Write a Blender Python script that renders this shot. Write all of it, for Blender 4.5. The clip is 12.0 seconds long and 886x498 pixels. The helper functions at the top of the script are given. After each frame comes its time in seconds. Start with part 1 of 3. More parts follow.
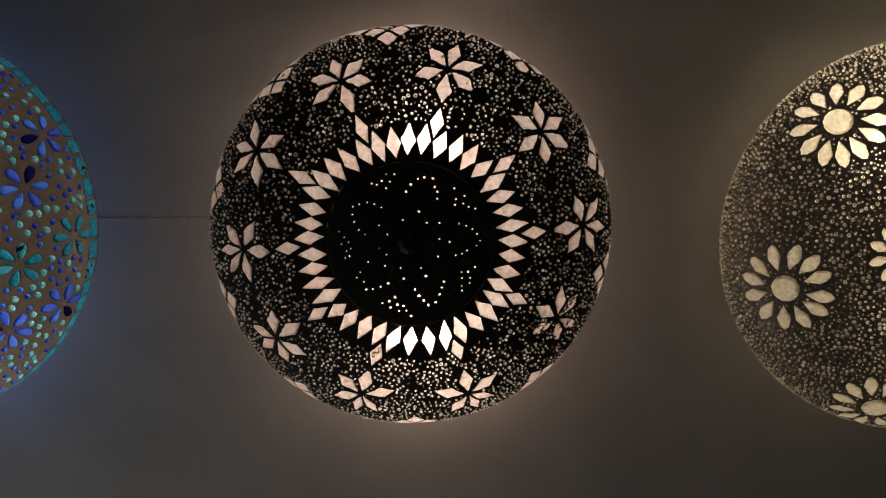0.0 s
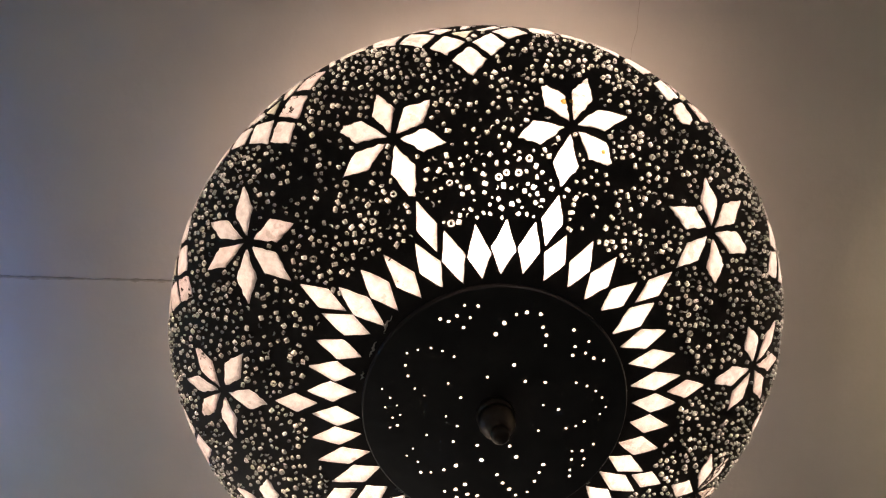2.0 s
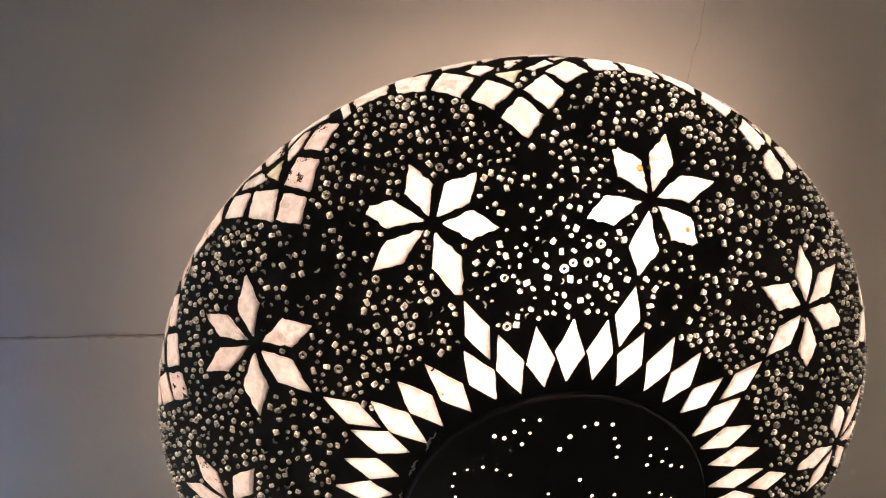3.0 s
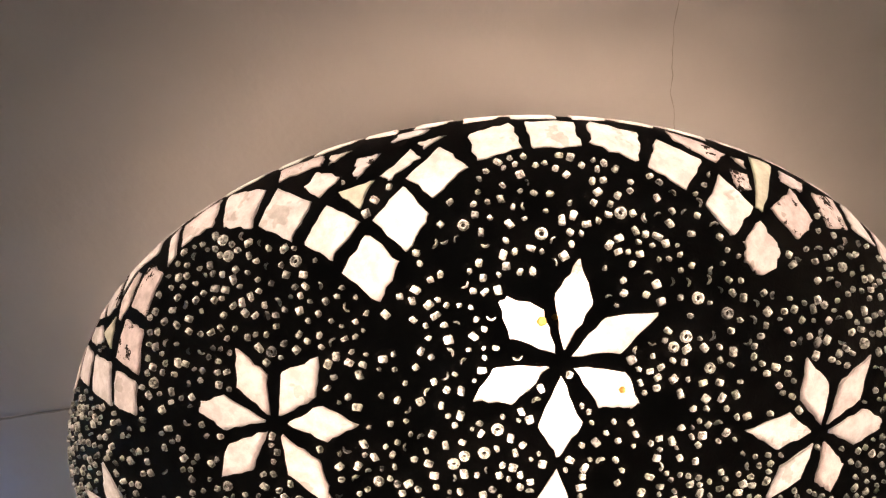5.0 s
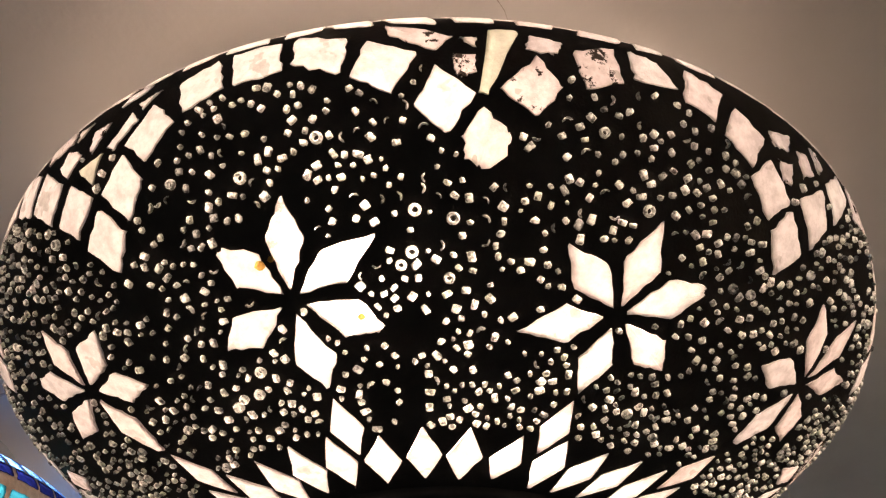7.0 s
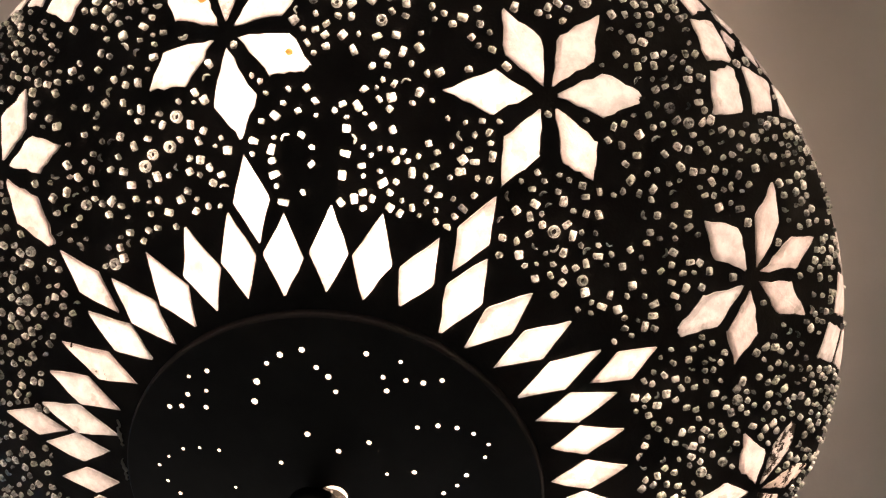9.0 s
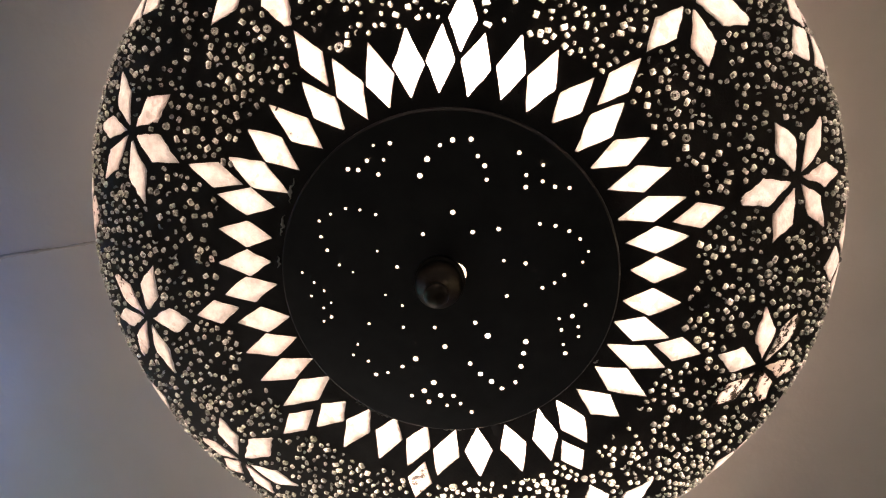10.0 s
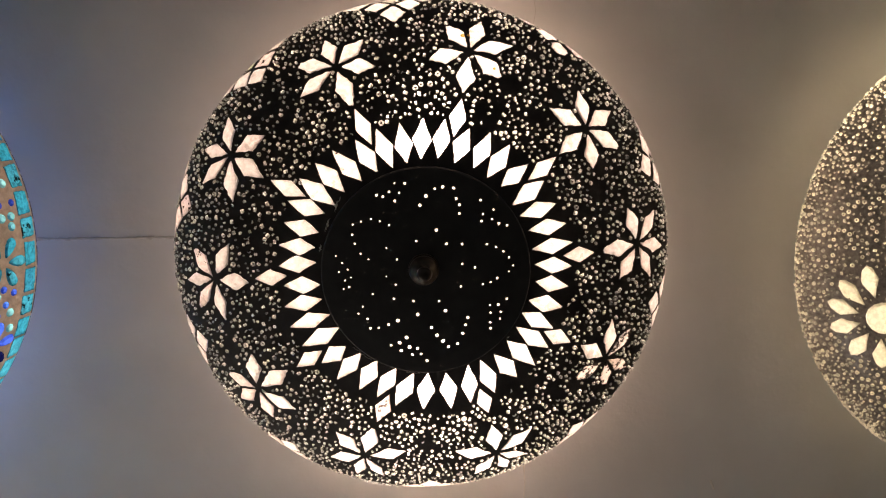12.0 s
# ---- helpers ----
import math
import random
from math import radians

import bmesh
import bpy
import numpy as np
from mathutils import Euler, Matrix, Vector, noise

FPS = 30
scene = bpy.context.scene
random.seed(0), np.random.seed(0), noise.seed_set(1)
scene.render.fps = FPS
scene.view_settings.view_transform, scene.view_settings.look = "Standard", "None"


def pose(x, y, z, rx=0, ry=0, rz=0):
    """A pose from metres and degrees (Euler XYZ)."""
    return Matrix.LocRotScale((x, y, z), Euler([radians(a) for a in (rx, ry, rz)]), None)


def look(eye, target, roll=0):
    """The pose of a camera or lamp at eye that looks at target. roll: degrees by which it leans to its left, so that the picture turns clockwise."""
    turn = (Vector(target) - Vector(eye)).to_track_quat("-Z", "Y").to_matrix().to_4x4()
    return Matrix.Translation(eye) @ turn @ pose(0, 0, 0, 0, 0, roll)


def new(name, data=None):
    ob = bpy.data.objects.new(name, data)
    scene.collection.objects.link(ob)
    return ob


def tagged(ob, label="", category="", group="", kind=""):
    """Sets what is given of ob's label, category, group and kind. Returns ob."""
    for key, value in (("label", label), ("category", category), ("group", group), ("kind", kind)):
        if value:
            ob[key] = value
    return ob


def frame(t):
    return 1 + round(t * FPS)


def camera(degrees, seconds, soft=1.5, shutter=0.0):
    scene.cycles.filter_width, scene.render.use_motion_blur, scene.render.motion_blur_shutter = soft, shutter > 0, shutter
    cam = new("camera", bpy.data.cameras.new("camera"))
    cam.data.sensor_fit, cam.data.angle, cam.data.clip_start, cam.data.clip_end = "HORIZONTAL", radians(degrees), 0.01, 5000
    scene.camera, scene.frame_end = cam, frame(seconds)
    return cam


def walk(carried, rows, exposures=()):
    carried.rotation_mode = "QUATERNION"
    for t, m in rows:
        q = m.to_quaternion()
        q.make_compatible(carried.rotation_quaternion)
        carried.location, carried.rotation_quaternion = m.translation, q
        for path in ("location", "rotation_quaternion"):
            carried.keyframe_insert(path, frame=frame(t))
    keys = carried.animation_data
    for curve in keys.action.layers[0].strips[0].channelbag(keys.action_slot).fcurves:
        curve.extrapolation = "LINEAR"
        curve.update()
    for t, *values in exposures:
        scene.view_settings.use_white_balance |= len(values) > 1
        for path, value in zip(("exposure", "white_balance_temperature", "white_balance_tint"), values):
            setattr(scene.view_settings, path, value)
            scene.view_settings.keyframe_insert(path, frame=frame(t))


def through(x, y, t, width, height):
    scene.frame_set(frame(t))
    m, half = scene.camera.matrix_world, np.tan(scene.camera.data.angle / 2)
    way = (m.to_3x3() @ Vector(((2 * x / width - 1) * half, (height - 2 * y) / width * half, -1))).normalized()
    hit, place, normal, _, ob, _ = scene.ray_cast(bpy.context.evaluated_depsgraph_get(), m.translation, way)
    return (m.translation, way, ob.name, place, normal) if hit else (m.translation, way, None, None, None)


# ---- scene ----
cam = camera(53.8, 12.0, soft=1.1)
CEIL = 2.5                 # ceiling height
DROP = 0.128               # from the ceiling down to the ring of flowers
METRES = 1.5               # length of the walk
BASE = pose(0.0088, -0.1210, CEIL - DROP - 0.7680, 80.395, 1.404, -0.238)
ROWS = [
    (0.0, 0.0, 0.0, 0.0, 0.0, 0.0, -0.0),
    (0.5, -0.0027, 0.0482, 0.018, -0.18, -0.56, -0.4),
    (1.0, -0.0102, 0.1072, 0.0448, -0.11, -2.56, -1.04),
    (1.5, -0.0276, 0.1594, 0.0757, -0.93, -6.22, -1.96),
    (2.0, -0.0552, 0.202, 0.1118, -2.51, -10.04, -2.74),
    (2.5, -0.0786, 0.241, 0.1372, -4.88, -14.28, -3.39),
    (2.7, -0.0829, 0.2545, 0.1482, -5.68, -15.75, -3.09),
    (4.3, -0.0265, 0.3351, 0.198, -2.17, -26.84, 5.95),
    (4.5, -0.0181, 0.3467, 0.2043, -1.28, -29.16, 7.1),
    (5.0, 0.0014, 0.3706, 0.2227, 0.81, -34.41, 9.97),
    (5.5, 0.0295, 0.3862, 0.2279, 2.5, -39.46, 14.49),
    (6.0, 0.0547, 0.3954, 0.225, 3.9, -42.78, 19.72),
    (6.5, 0.0764, 0.3986, 0.2161, 4.83, -44.01, 24.46),
    (7.0, 0.0982, 0.391, 0.1985, 5.32, -42.77, 28.25),
    (7.2, 0.1031, 0.3861, 0.1917, 5.9, -40.99, 29.35),
    (8.8, 0.0873, 0.3454, 0.1035, 11.04, -16.85, 24.57),
    (9.0, 0.0761, 0.3344, 0.0882, 10.88, -14.35, 22.16),
    (9.5, 0.0502, 0.3002, 0.0574, 9.46, -10.31, 15.49),
    (10.0, 0.0157, 0.2573, 0.0386, 7.14, -6.64, 8.64),
    (10.5, -0.0163, 0.2131, 0.0198, 4.44, -3.39, 2.51),
    (11.0, -0.0218, 0.1716, 0.012, 2.68, -1.02, -0.43),
    (11.5, -0.0132, 0.1327, 0.0135, 0.86, 0.16, -0.09),
    (12.0, -0.017, 0.1016, 0.0098, -0.93, 0.4, 0.62),
]
walk(cam, [(t, BASE @ pose(METRES * x, METRES * y, METRES * z, 90 + pitch, roll, yaw)) for t, x, y, z, yaw, pitch, roll in ROWS],
     exposures=[(0.0, -1.6), (0.1, -1.0), (0.2, -0.5), (0.3, -0.05), (0.4, 0.22), (1.5, 0.2), (4.5, -0.08), (7.0, -0.25), (9.0, 0.03), (10.0, 0.25), (12.0, 0.22)])

# ---- light: the bulbs inside the lamps, added dim ambient and an added fill lamp ----
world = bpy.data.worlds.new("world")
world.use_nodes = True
# even ambient, added to lift the far ceiling and the black grout
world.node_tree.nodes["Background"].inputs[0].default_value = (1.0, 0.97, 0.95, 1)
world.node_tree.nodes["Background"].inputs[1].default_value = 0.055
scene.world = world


def bulb(x, y, below, watts, colour, radius=0.028):
    data = bpy.data.lights.new("bulb_light", "POINT")
    data.energy, data.color, data.shadow_soft_size = watts, colour, radius
    ob = new("bulb_light", data)
    ob.location = (x, y, CEIL - below)
    return ob


WARM = (1.0, 0.70, 0.52)
LEFT_X, LEFT_Y, RIGHT_X, RIGHT_Y = -0.4910, -0.0065, 0.4915, 0.0085
bulb(0.016, -0.085, 0.067, 1.52, WARM)
bulb(0.008, 0.096, 0.066, 2.3, WARM)
bulb(LEFT_X, LEFT_Y - 0.07, 0.068, 0.8, (1.0, 0.86, 0.74))
bulb(LEFT_X, LEFT_Y + 0.085, 0.066, 2.9, (1.0, 0.86, 0.74))
bulb(RIGHT_X - 0.02, RIGHT_Y - 0.085, 0.066, 2.6, (1.0, 0.83, 0.62))
bulb(RIGHT_X, RIGHT_Y + 0.08, 0.066, 0.6, (1.0, 0.83, 0.62))

W, FRONT = 2.0, 0.85                       # half width of the room, and its wall with the opening added for the fill lamp
FILL_X0, FILL_X1, FILL_Z0, FILL_Z1 = -1.25, -0.15, CEIL - 0.42, CEIL - 0.05
# area lamp with no known source, added to brighten this side of the ceiling
fill_data = bpy.data.lights.new("fill_light", "AREA")
fill_data.shape, fill_data.size, fill_data.size_y, fill_data.energy, fill_data.color = "RECTANGLE", FILL_X1 - FILL_X0, FILL_Z1 - FILL_Z0, 2.1, (1.0, 0.93, 0.86)
fill_light = new("fill_light", fill_data)
fill_light.matrix_world = look(((FILL_X0 + FILL_X1) / 2, FRONT + 0.06, (FILL_Z0 + FILL_Z1) / 2), ((FILL_X0 + FILL_X1) / 2, 0.0, (FILL_Z0 + FILL_Z1) / 2))


# ---- materials ----
def material(name):
    m = bpy.data.materials.new(name)
    m.use_nodes = True
    t = m.node_tree
    t.nodes.clear()
    return m, t, t.nodes.new("ShaderNodeOutputMaterial")


def nd(t, kind, **inputs):
    n = t.nodes.new("ShaderNode" + kind)
    for k, v in inputs.items():
        key = k.replace("_", " ")
        if isinstance(v, bpy.types.NodeSocket):
            t.links.new(v, n.inputs[key])
        else:
            n.inputs[key].default_value = v
    return n


def coords(t):
    return t.nodes.new("ShaderNodeNewGeometry").outputs["Position"]


def noise_tex(t, scale, detail=4.0, rough=0.55):
    n = nd(t, "TexNoise", Scale=scale, Detail=detail, Roughness=rough)
    t.links.new(coords(t), n.inputs["Vector"])
    return n.outputs["Fac"]


def ramp(t, fac, stops):
    r = t.nodes.new("ShaderNodeValToRGB")
    els = r.color_ramp.elements
    while len(els) < len(stops):
        els.new(0.5)
    for e, (p, c) in zip(els, stops):
        e.position, e.color = p, (*c, 1) if len(c) == 3 else c
    t.links.new(fac, r.inputs[0])
    return r.outputs[0]


def mixed(t, a, b, fac, blend="MIX"):
    m = t.nodes.new("ShaderNodeMix")
    m.data_type, m.blend_type = "RGBA", blend
    for sock, v in ((m.inputs[6], a), (m.inputs[7], b), (m.inputs[0], fac)):
        if isinstance(v, bpy.types.NodeSocket):
            t.links.new(v, sock)
        else:
            sock.default_value = (*v, 1) if isinstance(v, tuple) and len(v) == 3 else v
    return m.outputs[2]


def bump(t, height, strength, distance):
    b = nd(t, "Bump", Strength=strength, Distance=distance)
    t.links.new(height, b.inputs["Height"])
    return b.outputs["Normal"]


def shaders(t, a, b, fac):
    m = t.nodes.new("ShaderNodeMixShader")
    if isinstance(fac, bpy.types.NodeSocket):
        t.links.new(fac, m.inputs[0])
    else:
        m.inputs[0].default_value = fac
    t.links.new(a, m.inputs[1])
    t.links.new(b, m.inputs[2])
    return m.outputs[0]


def piece_random(t):
    """A random number for each piece, whether it is an object or an island of a joined mesh."""
    o, g = t.nodes.new("ShaderNodeObjectInfo"), t.nodes.new("ShaderNodeNewGeometry")
    a = t.nodes.new("ShaderNodeMath")
    a.operation = "ADD"
    t.links.new(o.outputs["Random"], a.inputs[0])
    t.links.new(g.outputs["Random Per Island"], a.inputs[1])
    f = t.nodes.new("ShaderNodeMath")
    f.operation = "FRACT"
    t.links.new(a.outputs[0], f.inputs[0])
    return f.outputs[0]


def plain(name, lo, hi, scale, rough, metal=0.0, relief=0.3, depth=0.0005, fine=900.0, spec=0.5):
    m, t, out = material(name)
    col = mixed(t, lo, hi, ramp(t, noise_tex(t, scale, 6), [(0.35, (0, 0, 0)), (0.7, (1, 1, 1))]))
    p = nd(t, "BsdfPrincipled", Base_Color=col, Roughness=rough, Metallic=metal, Normal=bump(t, noise_tex(t, fine, 3), relief, depth))
    p.inputs["Specular IOR Level"].default_value = spec
    t.links.new(p.outputs[0], out.inputs[0])
    return m


def lit_glass(name, tints, streak=0.25, smudge=0.0, through=0.62, lobe=0.3, rough=0.45, body=0.15, grain=260.0, glue=0.0, sharp=(0.36, 0.60), dirt=0.57):
    """Opal glass seen against the light behind it: mostly scattered, partly let straight through."""
    m, t, out = material(name)
    rnd = piece_random(t)
    n = len(tints)
    col = ramp(t, rnd, [(i / n, c) for i, c in enumerate(tints)])
    cloud = ramp(t, noise_tex(t, grain, 5, 0.65), [(sharp[0], (1 - streak,) * 3), (sharp[1], (1, 1, 1))])
    col = mixed(t, col, cloud, 1.0, "MULTIPLY")
    if glue:
        dull = ramp(t, noise_tex(t, 85.0, 3, 0.6), [(0.62, (1, 1, 1)), (0.645, (1 - glue, 1 - 0.98 * glue, 1 - 1.05 * glue))])
        col = mixed(t, col, dull, 1.0, "MULTIPLY")
    if smudge:
        grime = ramp(t, noise_tex(t, 150.0, 5, 0.7), [(dirt, (1, 1, 1)), (dirt + 0.04, (0.05, 0.045, 0.04))])
        some = ramp(t, rnd, [(1 - smudge, (0, 0, 0)), (1 - smudge + 0.02, (1, 1, 1))])
        col = mixed(t, col, mixed(t, col, grime, 1.0, "MULTIPLY"), some)
    nrm = bump(t, noise_tex(t, 420.0, 4), 0.35, 0.0006)
    tr = nd(t, "BsdfTranslucent", Color=mixed(t, (0, 0, 0), col, through), Normal=nrm)
    re = nd(t, "BsdfRefraction", Color=col, Roughness=rough, IOR=1.25, Normal=nrm)
    df = nd(t, "BsdfPrincipled", Base_Color=col, Roughness=0.25, Normal=nrm)
    t.links.new(shaders(t, shaders(t, tr.outputs[0], re.outputs[0], lobe), df.outputs[0], body), out.inputs[0])
    return m


PALE = lit_glass("pale_green_glass", [(0.80, 0.88, 0.78), (0.85, 0.89, 0.82), (0.82, 0.87, 0.76)], streak=0.25, smudge=0.15, grain=170.0)
GROUT = plain("black_grout", (0.045, 0.039, 0.036), (0.07, 0.062, 0.058), 60.0, 0.75, relief=0.5, spec=0.2)
OPAL = lit_glass("white_opal_glass", [(0.89, 0.91, 0.95), (0.93, 0.88, 0.92), (0.86, 0.87, 0.90), (0.90, 0.92, 0.96), (0.92, 0.87, 0.89)], smudge=0.06, streak=0.26, grain=190.0, glue=0.24, through=0.71)
OPAL_WORN = lit_glass("worn_opal_glass", [(0.87, 0.89, 0.94), (0.92, 0.86, 0.91), (0.85, 0.88, 0.84), (0.90, 0.89, 0.96), (0.91, 0.85, 0.88)], streak=0.3, smudge=0.6, grain=170.0, glue=0.35)
OPAL_BROKEN = lit_glass("broken_opal_glass", [(0.90, 0.90, 0.90), (0.94, 0.87, 0.88), (0.92, 0.85, 0.82)], streak=0.3, smudge=1.0, grain=170.0, dirt=0.51)
# the strong fine noise paints in the light and dark within each bead
BEAD = lit_glass("clear_glass_bead", [(0.92, 0.97, 0.97), (0.50, 0.54, 0.53), (0.90, 0.94, 0.91), (0.93, 0.97, 0.97), (0.30, 0.32, 0.33), (0.78, 0.84, 0.76), (0.95, 0.94, 0.94), (0.70, 0.74, 0.72)], streak=0.8, through=1.0, lobe=0.2, rough=0.3, body=0.05, grain=620.0, sharp=(0.37, 0.56))
AMBER = lit_glass("amber_glue", [(0.80, 0.55, 0.16), (0.75, 0.50, 0.14)], streak=0.1, through=0.9)
PLATE = plain("black_painted_metal", (0.024, 0.022, 0.021), (0.042, 0.038, 0.036), 40.0, 0.55, relief=0.4, depth=0.0004, fine=160.0)
BRONZE = plain("dark_bronze", (0.05, 0.042, 0.035), (0.08, 0.068, 0.056), 120.0, 0.38, metal=0.85, relief=0.2)
FROST = lit_glass("frosted_disc", [(0.95, 0.93, 0.9), (0.95, 0.93, 0.9)], streak=0.05, through=0.9, lobe=0.2)
STEEL = plain("white_enamelled_steel", (0.6, 0.58, 0.55), (0.7, 0.68, 0.65), 30.0, 0.4)


def plaster_paint():
    """Off-white paint over hand-trowelled plaster: broad hollows, faint stains and a fine roller grain."""
    m, t, out = material("ceiling_paint")
    col = mixed(t, (0.77, 0.755, 0.735), (0.86, 0.85, 0.835), ramp(t, noise_tex(t, 7.0, 6), [(0.32, (0, 0, 0)), (0.66, (1, 1, 1))]))
    broad = nd(t, "Bump", Strength=1.0, Distance=0.012, Height=noise_tex(t, 6.5, 2, 0.45))
    mid = nd(t, "Bump", Strength=0.5, Distance=0.0016, Height=noise_tex(t, 34.0, 4), Normal=broad.outputs["Normal"])
    fine = nd(t, "Bump", Strength=0.14, Distance=0.001, Height=noise_tex(t, 300.0, 3), Normal=mid.outputs["Normal"])
    p = nd(t, "BsdfPrincipled", Base_Color=col, Roughness=0.72, Normal=fine.outputs["Normal"])
    p.inputs["Specular IOR Level"].default_value = 0.3
    t.links.new(p.outputs[0], out.inputs[0])
    return m


PAINT = plaster_paint()
WALLPAINT = plain("wall_paint", (0.78, 0.76, 0.73), (0.84, 0.82, 0.79), 6.0, 0.8, relief=0.2, depth=0.002, fine=150.0)
BOARDS = plain("floor_tile", (0.66, 0.63, 0.58), (0.74, 0.71, 0.66), 5.0, 0.5, relief=0.2, depth=0.002, fine=90.0)
CRACK = plain("open_joint", (0.54, 0.51, 0.48), (0.68, 0.65, 0.61), 180.0, 0.9)
# pale filler, its colour raised further for the lamplight the ridge catches
FILLER = plain("filler_ridge", (0.78, 0.74, 0.67), (0.90, 0.87, 0.82), 150.0, 0.8)
# for the upper rim rows, made clearer to strengthen the glow on the ceiling
CLEAR = lit_glass("bright_opal_glass", [(0.97, 0.95, 0.92), (0.97, 0.93, 0.9), (0.95, 0.93, 0.90)], streak=0.12, through=0.97, lobe=0.35, body=0.05)
# for hidden rim rows, added to turn the glow on the ceiling blue
AZURE = lit_glass("azure_glass", [(0.09, 0.25, 0.70), (0.12, 0.31, 0.75), (0.08, 0.21, 0.62)], streak=0.2, through=0.75, body=0.15)
TAN = lit_glass("tan_grout", [(0.54, 0.42, 0.32), (0.54, 0.42, 0.32)], streak=0.25, through=0.4, lobe=0.0, body=0.75)
TURQ = lit_glass("turquoise_glass", [(0.03, 0.37, 0.55), (0.05, 0.43, 0.60), (0.03, 0.31, 0.50), (0.07, 0.46, 0.62)], streak=0.55, smudge=0.2)
BLUE = lit_glass("cobalt_glass", [(0.06, 0.13, 0.75), (0.07, 0.18, 0.85), (0.05, 0.10, 0.65), (0.09, 0.24, 0.88)], streak=0.3, through=0.85)
NAVY = lit_glass("navy_glass", [(0.006, 0.010, 0.12), (0.010, 0.015, 0.16), (0.005, 0.008, 0.08)], streak=0.5)
MINT = lit_glass("mint_glass", [(0.22, 0.64, 0.70), (0.15, 0.54, 0.65), (0.28, 0.68, 0.71)], streak=0.3, through=0.8)
BROWN = lit_glass("grey_brown_grout", [(0.40, 0.35, 0.31), (0.40, 0.35, 0.31)], streak=0.4, through=0.10, lobe=0.0, body=0.88)
CREAM = lit_glass("cream_glass", [(0.92, 0.88, 0.73), (0.90, 0.86, 0.70), (0.94, 0.91, 0.79)], streak=0.25, glue=0.25)
SANDBEAD = lit_glass("smoky_glass_bead", [(0.93, 0.88, 0.75), (0.66, 0.62, 0.52), (0.84, 0.79, 0.67), (0.92, 0.87, 0.74), (0.58, 0.54, 0.46)], streak=0.4, through=1.0, lobe=0.1, body=0.35, grain=430.0)


# ---- building blocks ----
from mathutils.geometry import delaunay_2d_cdt


def part(name, bm, mat, parent, label=""):
    me = bpy.data.meshes.new(name)
    bm.to_mesh(me)
    bm.free()
    for mm in mat if isinstance(mat, (list, tuple)) else (mat,):
        me.materials.append(mm)
    ob = new(name, me)
    ob.parent = parent
    return tagged(ob, label)


def mesh_from(name, verts, faces, mats, smooth=True, slots=None):
    me = bpy.data.meshes.new(name)
    me.from_pydata(verts, [], faces)
    for mm in mats:
        me.materials.append(mm)
    if smooth:
        me.polygons.foreach_set("use_smooth", [True] * len(me.polygons))
    if slots is not None:
        me.polygons.foreach_set("material_index", slots)
    me.update()
    return me


def slab(name, lo, hi, mat, label, category):
    bm = bmesh.new()
    bmesh.ops.create_cube(bm, size=1)
    for v in bm.verts:
        v.co = [(a + b) / 2 + c * (b - a) for a, b, c in zip(lo, hi, v.co)]
    return tagged(part(name, bm, mat, None), label, category, kind="structure")


def lathe(name, rz, mat, parent, steps=48, label="", centre=(0, 0)):
    """A turned part from (radius, height) pairs."""
    verts, faces = [], []
    for r, z in rz:
        for k in range(steps):
            a = 2 * math.pi * k / steps
            verts.append((centre[0] + r * math.cos(a), centre[1] + r * math.sin(a), z))
    for i in range(len(rz) - 1):
        for k in range(steps):
            j = (k + 1) % steps
            faces.append((i * steps + k, (i + 1) * steps + k, (i + 1) * steps + j, i * steps + j))
    ob = new(name, mesh_from(name, verts, faces, [mat]))
    ob.parent = parent
    return tagged(ob, label)


# ---- the bowl of a lamp, a turned shape: s runs along its outline from the lowest point ----
BOWL_R, BELLY, DEPTH, SQUARE, SHOULDER = 0.1905, 0.0645, 0.0985, 2.2, 0.0585
_a = 1 - (1 - np.linspace(0, 1, 300)) ** 1.5
_low = np.stack([BOWL_R * (1 - _a**SQUARE) ** (1 / SQUARE), BELLY - DEPTH * _a], 1)[::-1]
_x = np.linspace(0, 0.95 * SHOULDER, 200)[1:]
_up = np.stack([BOWL_R * np.sqrt(1 - (_x / SHOULDER) ** 2), BELLY + _x], 1)
OUTLINE = np.concatenate([_low, _up])
ARC = np.r_[0, np.cumsum(np.hypot(*np.diff(OUTLINE, axis=0).T))]
S_LIP = float(np.interp(0.118, OUTLINE[:298:-1, 0], ARC[:298:-1]))


def rad(s):
    return np.interp(s, ARC, OUTLINE[:, 0])


def hgt(s):
    return np.interp(s, ARC, OUTLINE[:, 1]) - DROP


def spot(az, s):
    """The frame on the bowl at az degrees and s: x along the circle, y up the outline, z outwards."""
    a = math.radians(az)
    r, z = float(rad(s)), float(hgt(s))
    d = 0.0015
    tr, tz = float(rad(s + d) - rad(s - d)), float(hgt(s + d) - hgt(s - d))
    n = math.hypot(tr, tz)
    tr, tz = tr / n, tz / n
    eu = Vector((-math.sin(a), math.cos(a), 0))
    ev = Vector((tr * math.cos(a), tr * math.sin(a), tz))
    en = eu.cross(ev)
    m = Matrix.Identity(4)
    for i, e in enumerate((eu, ev, en)):
        m.col[i][:3] = e
    m.translation = (r * math.cos(a), r * math.sin(a), z)
    return m


def flat(az, s, outline):
    """The outline of a piece, in millimetres on the bowl rolled out to a disc."""
    out = []
    for u, v in outline:
        ss = s + v
        a = math.radians(az) + u / max(float(rad(ss)), 0.02)
        out.append((1000 * ss * math.cos(a), 1000 * ss * math.sin(a)))
    area = sum(p[0] * q[1] - q[0] * p[1] for p, q in zip(out, out[1:] + out[:1]))
    return out if area > 0 else out[::-1]


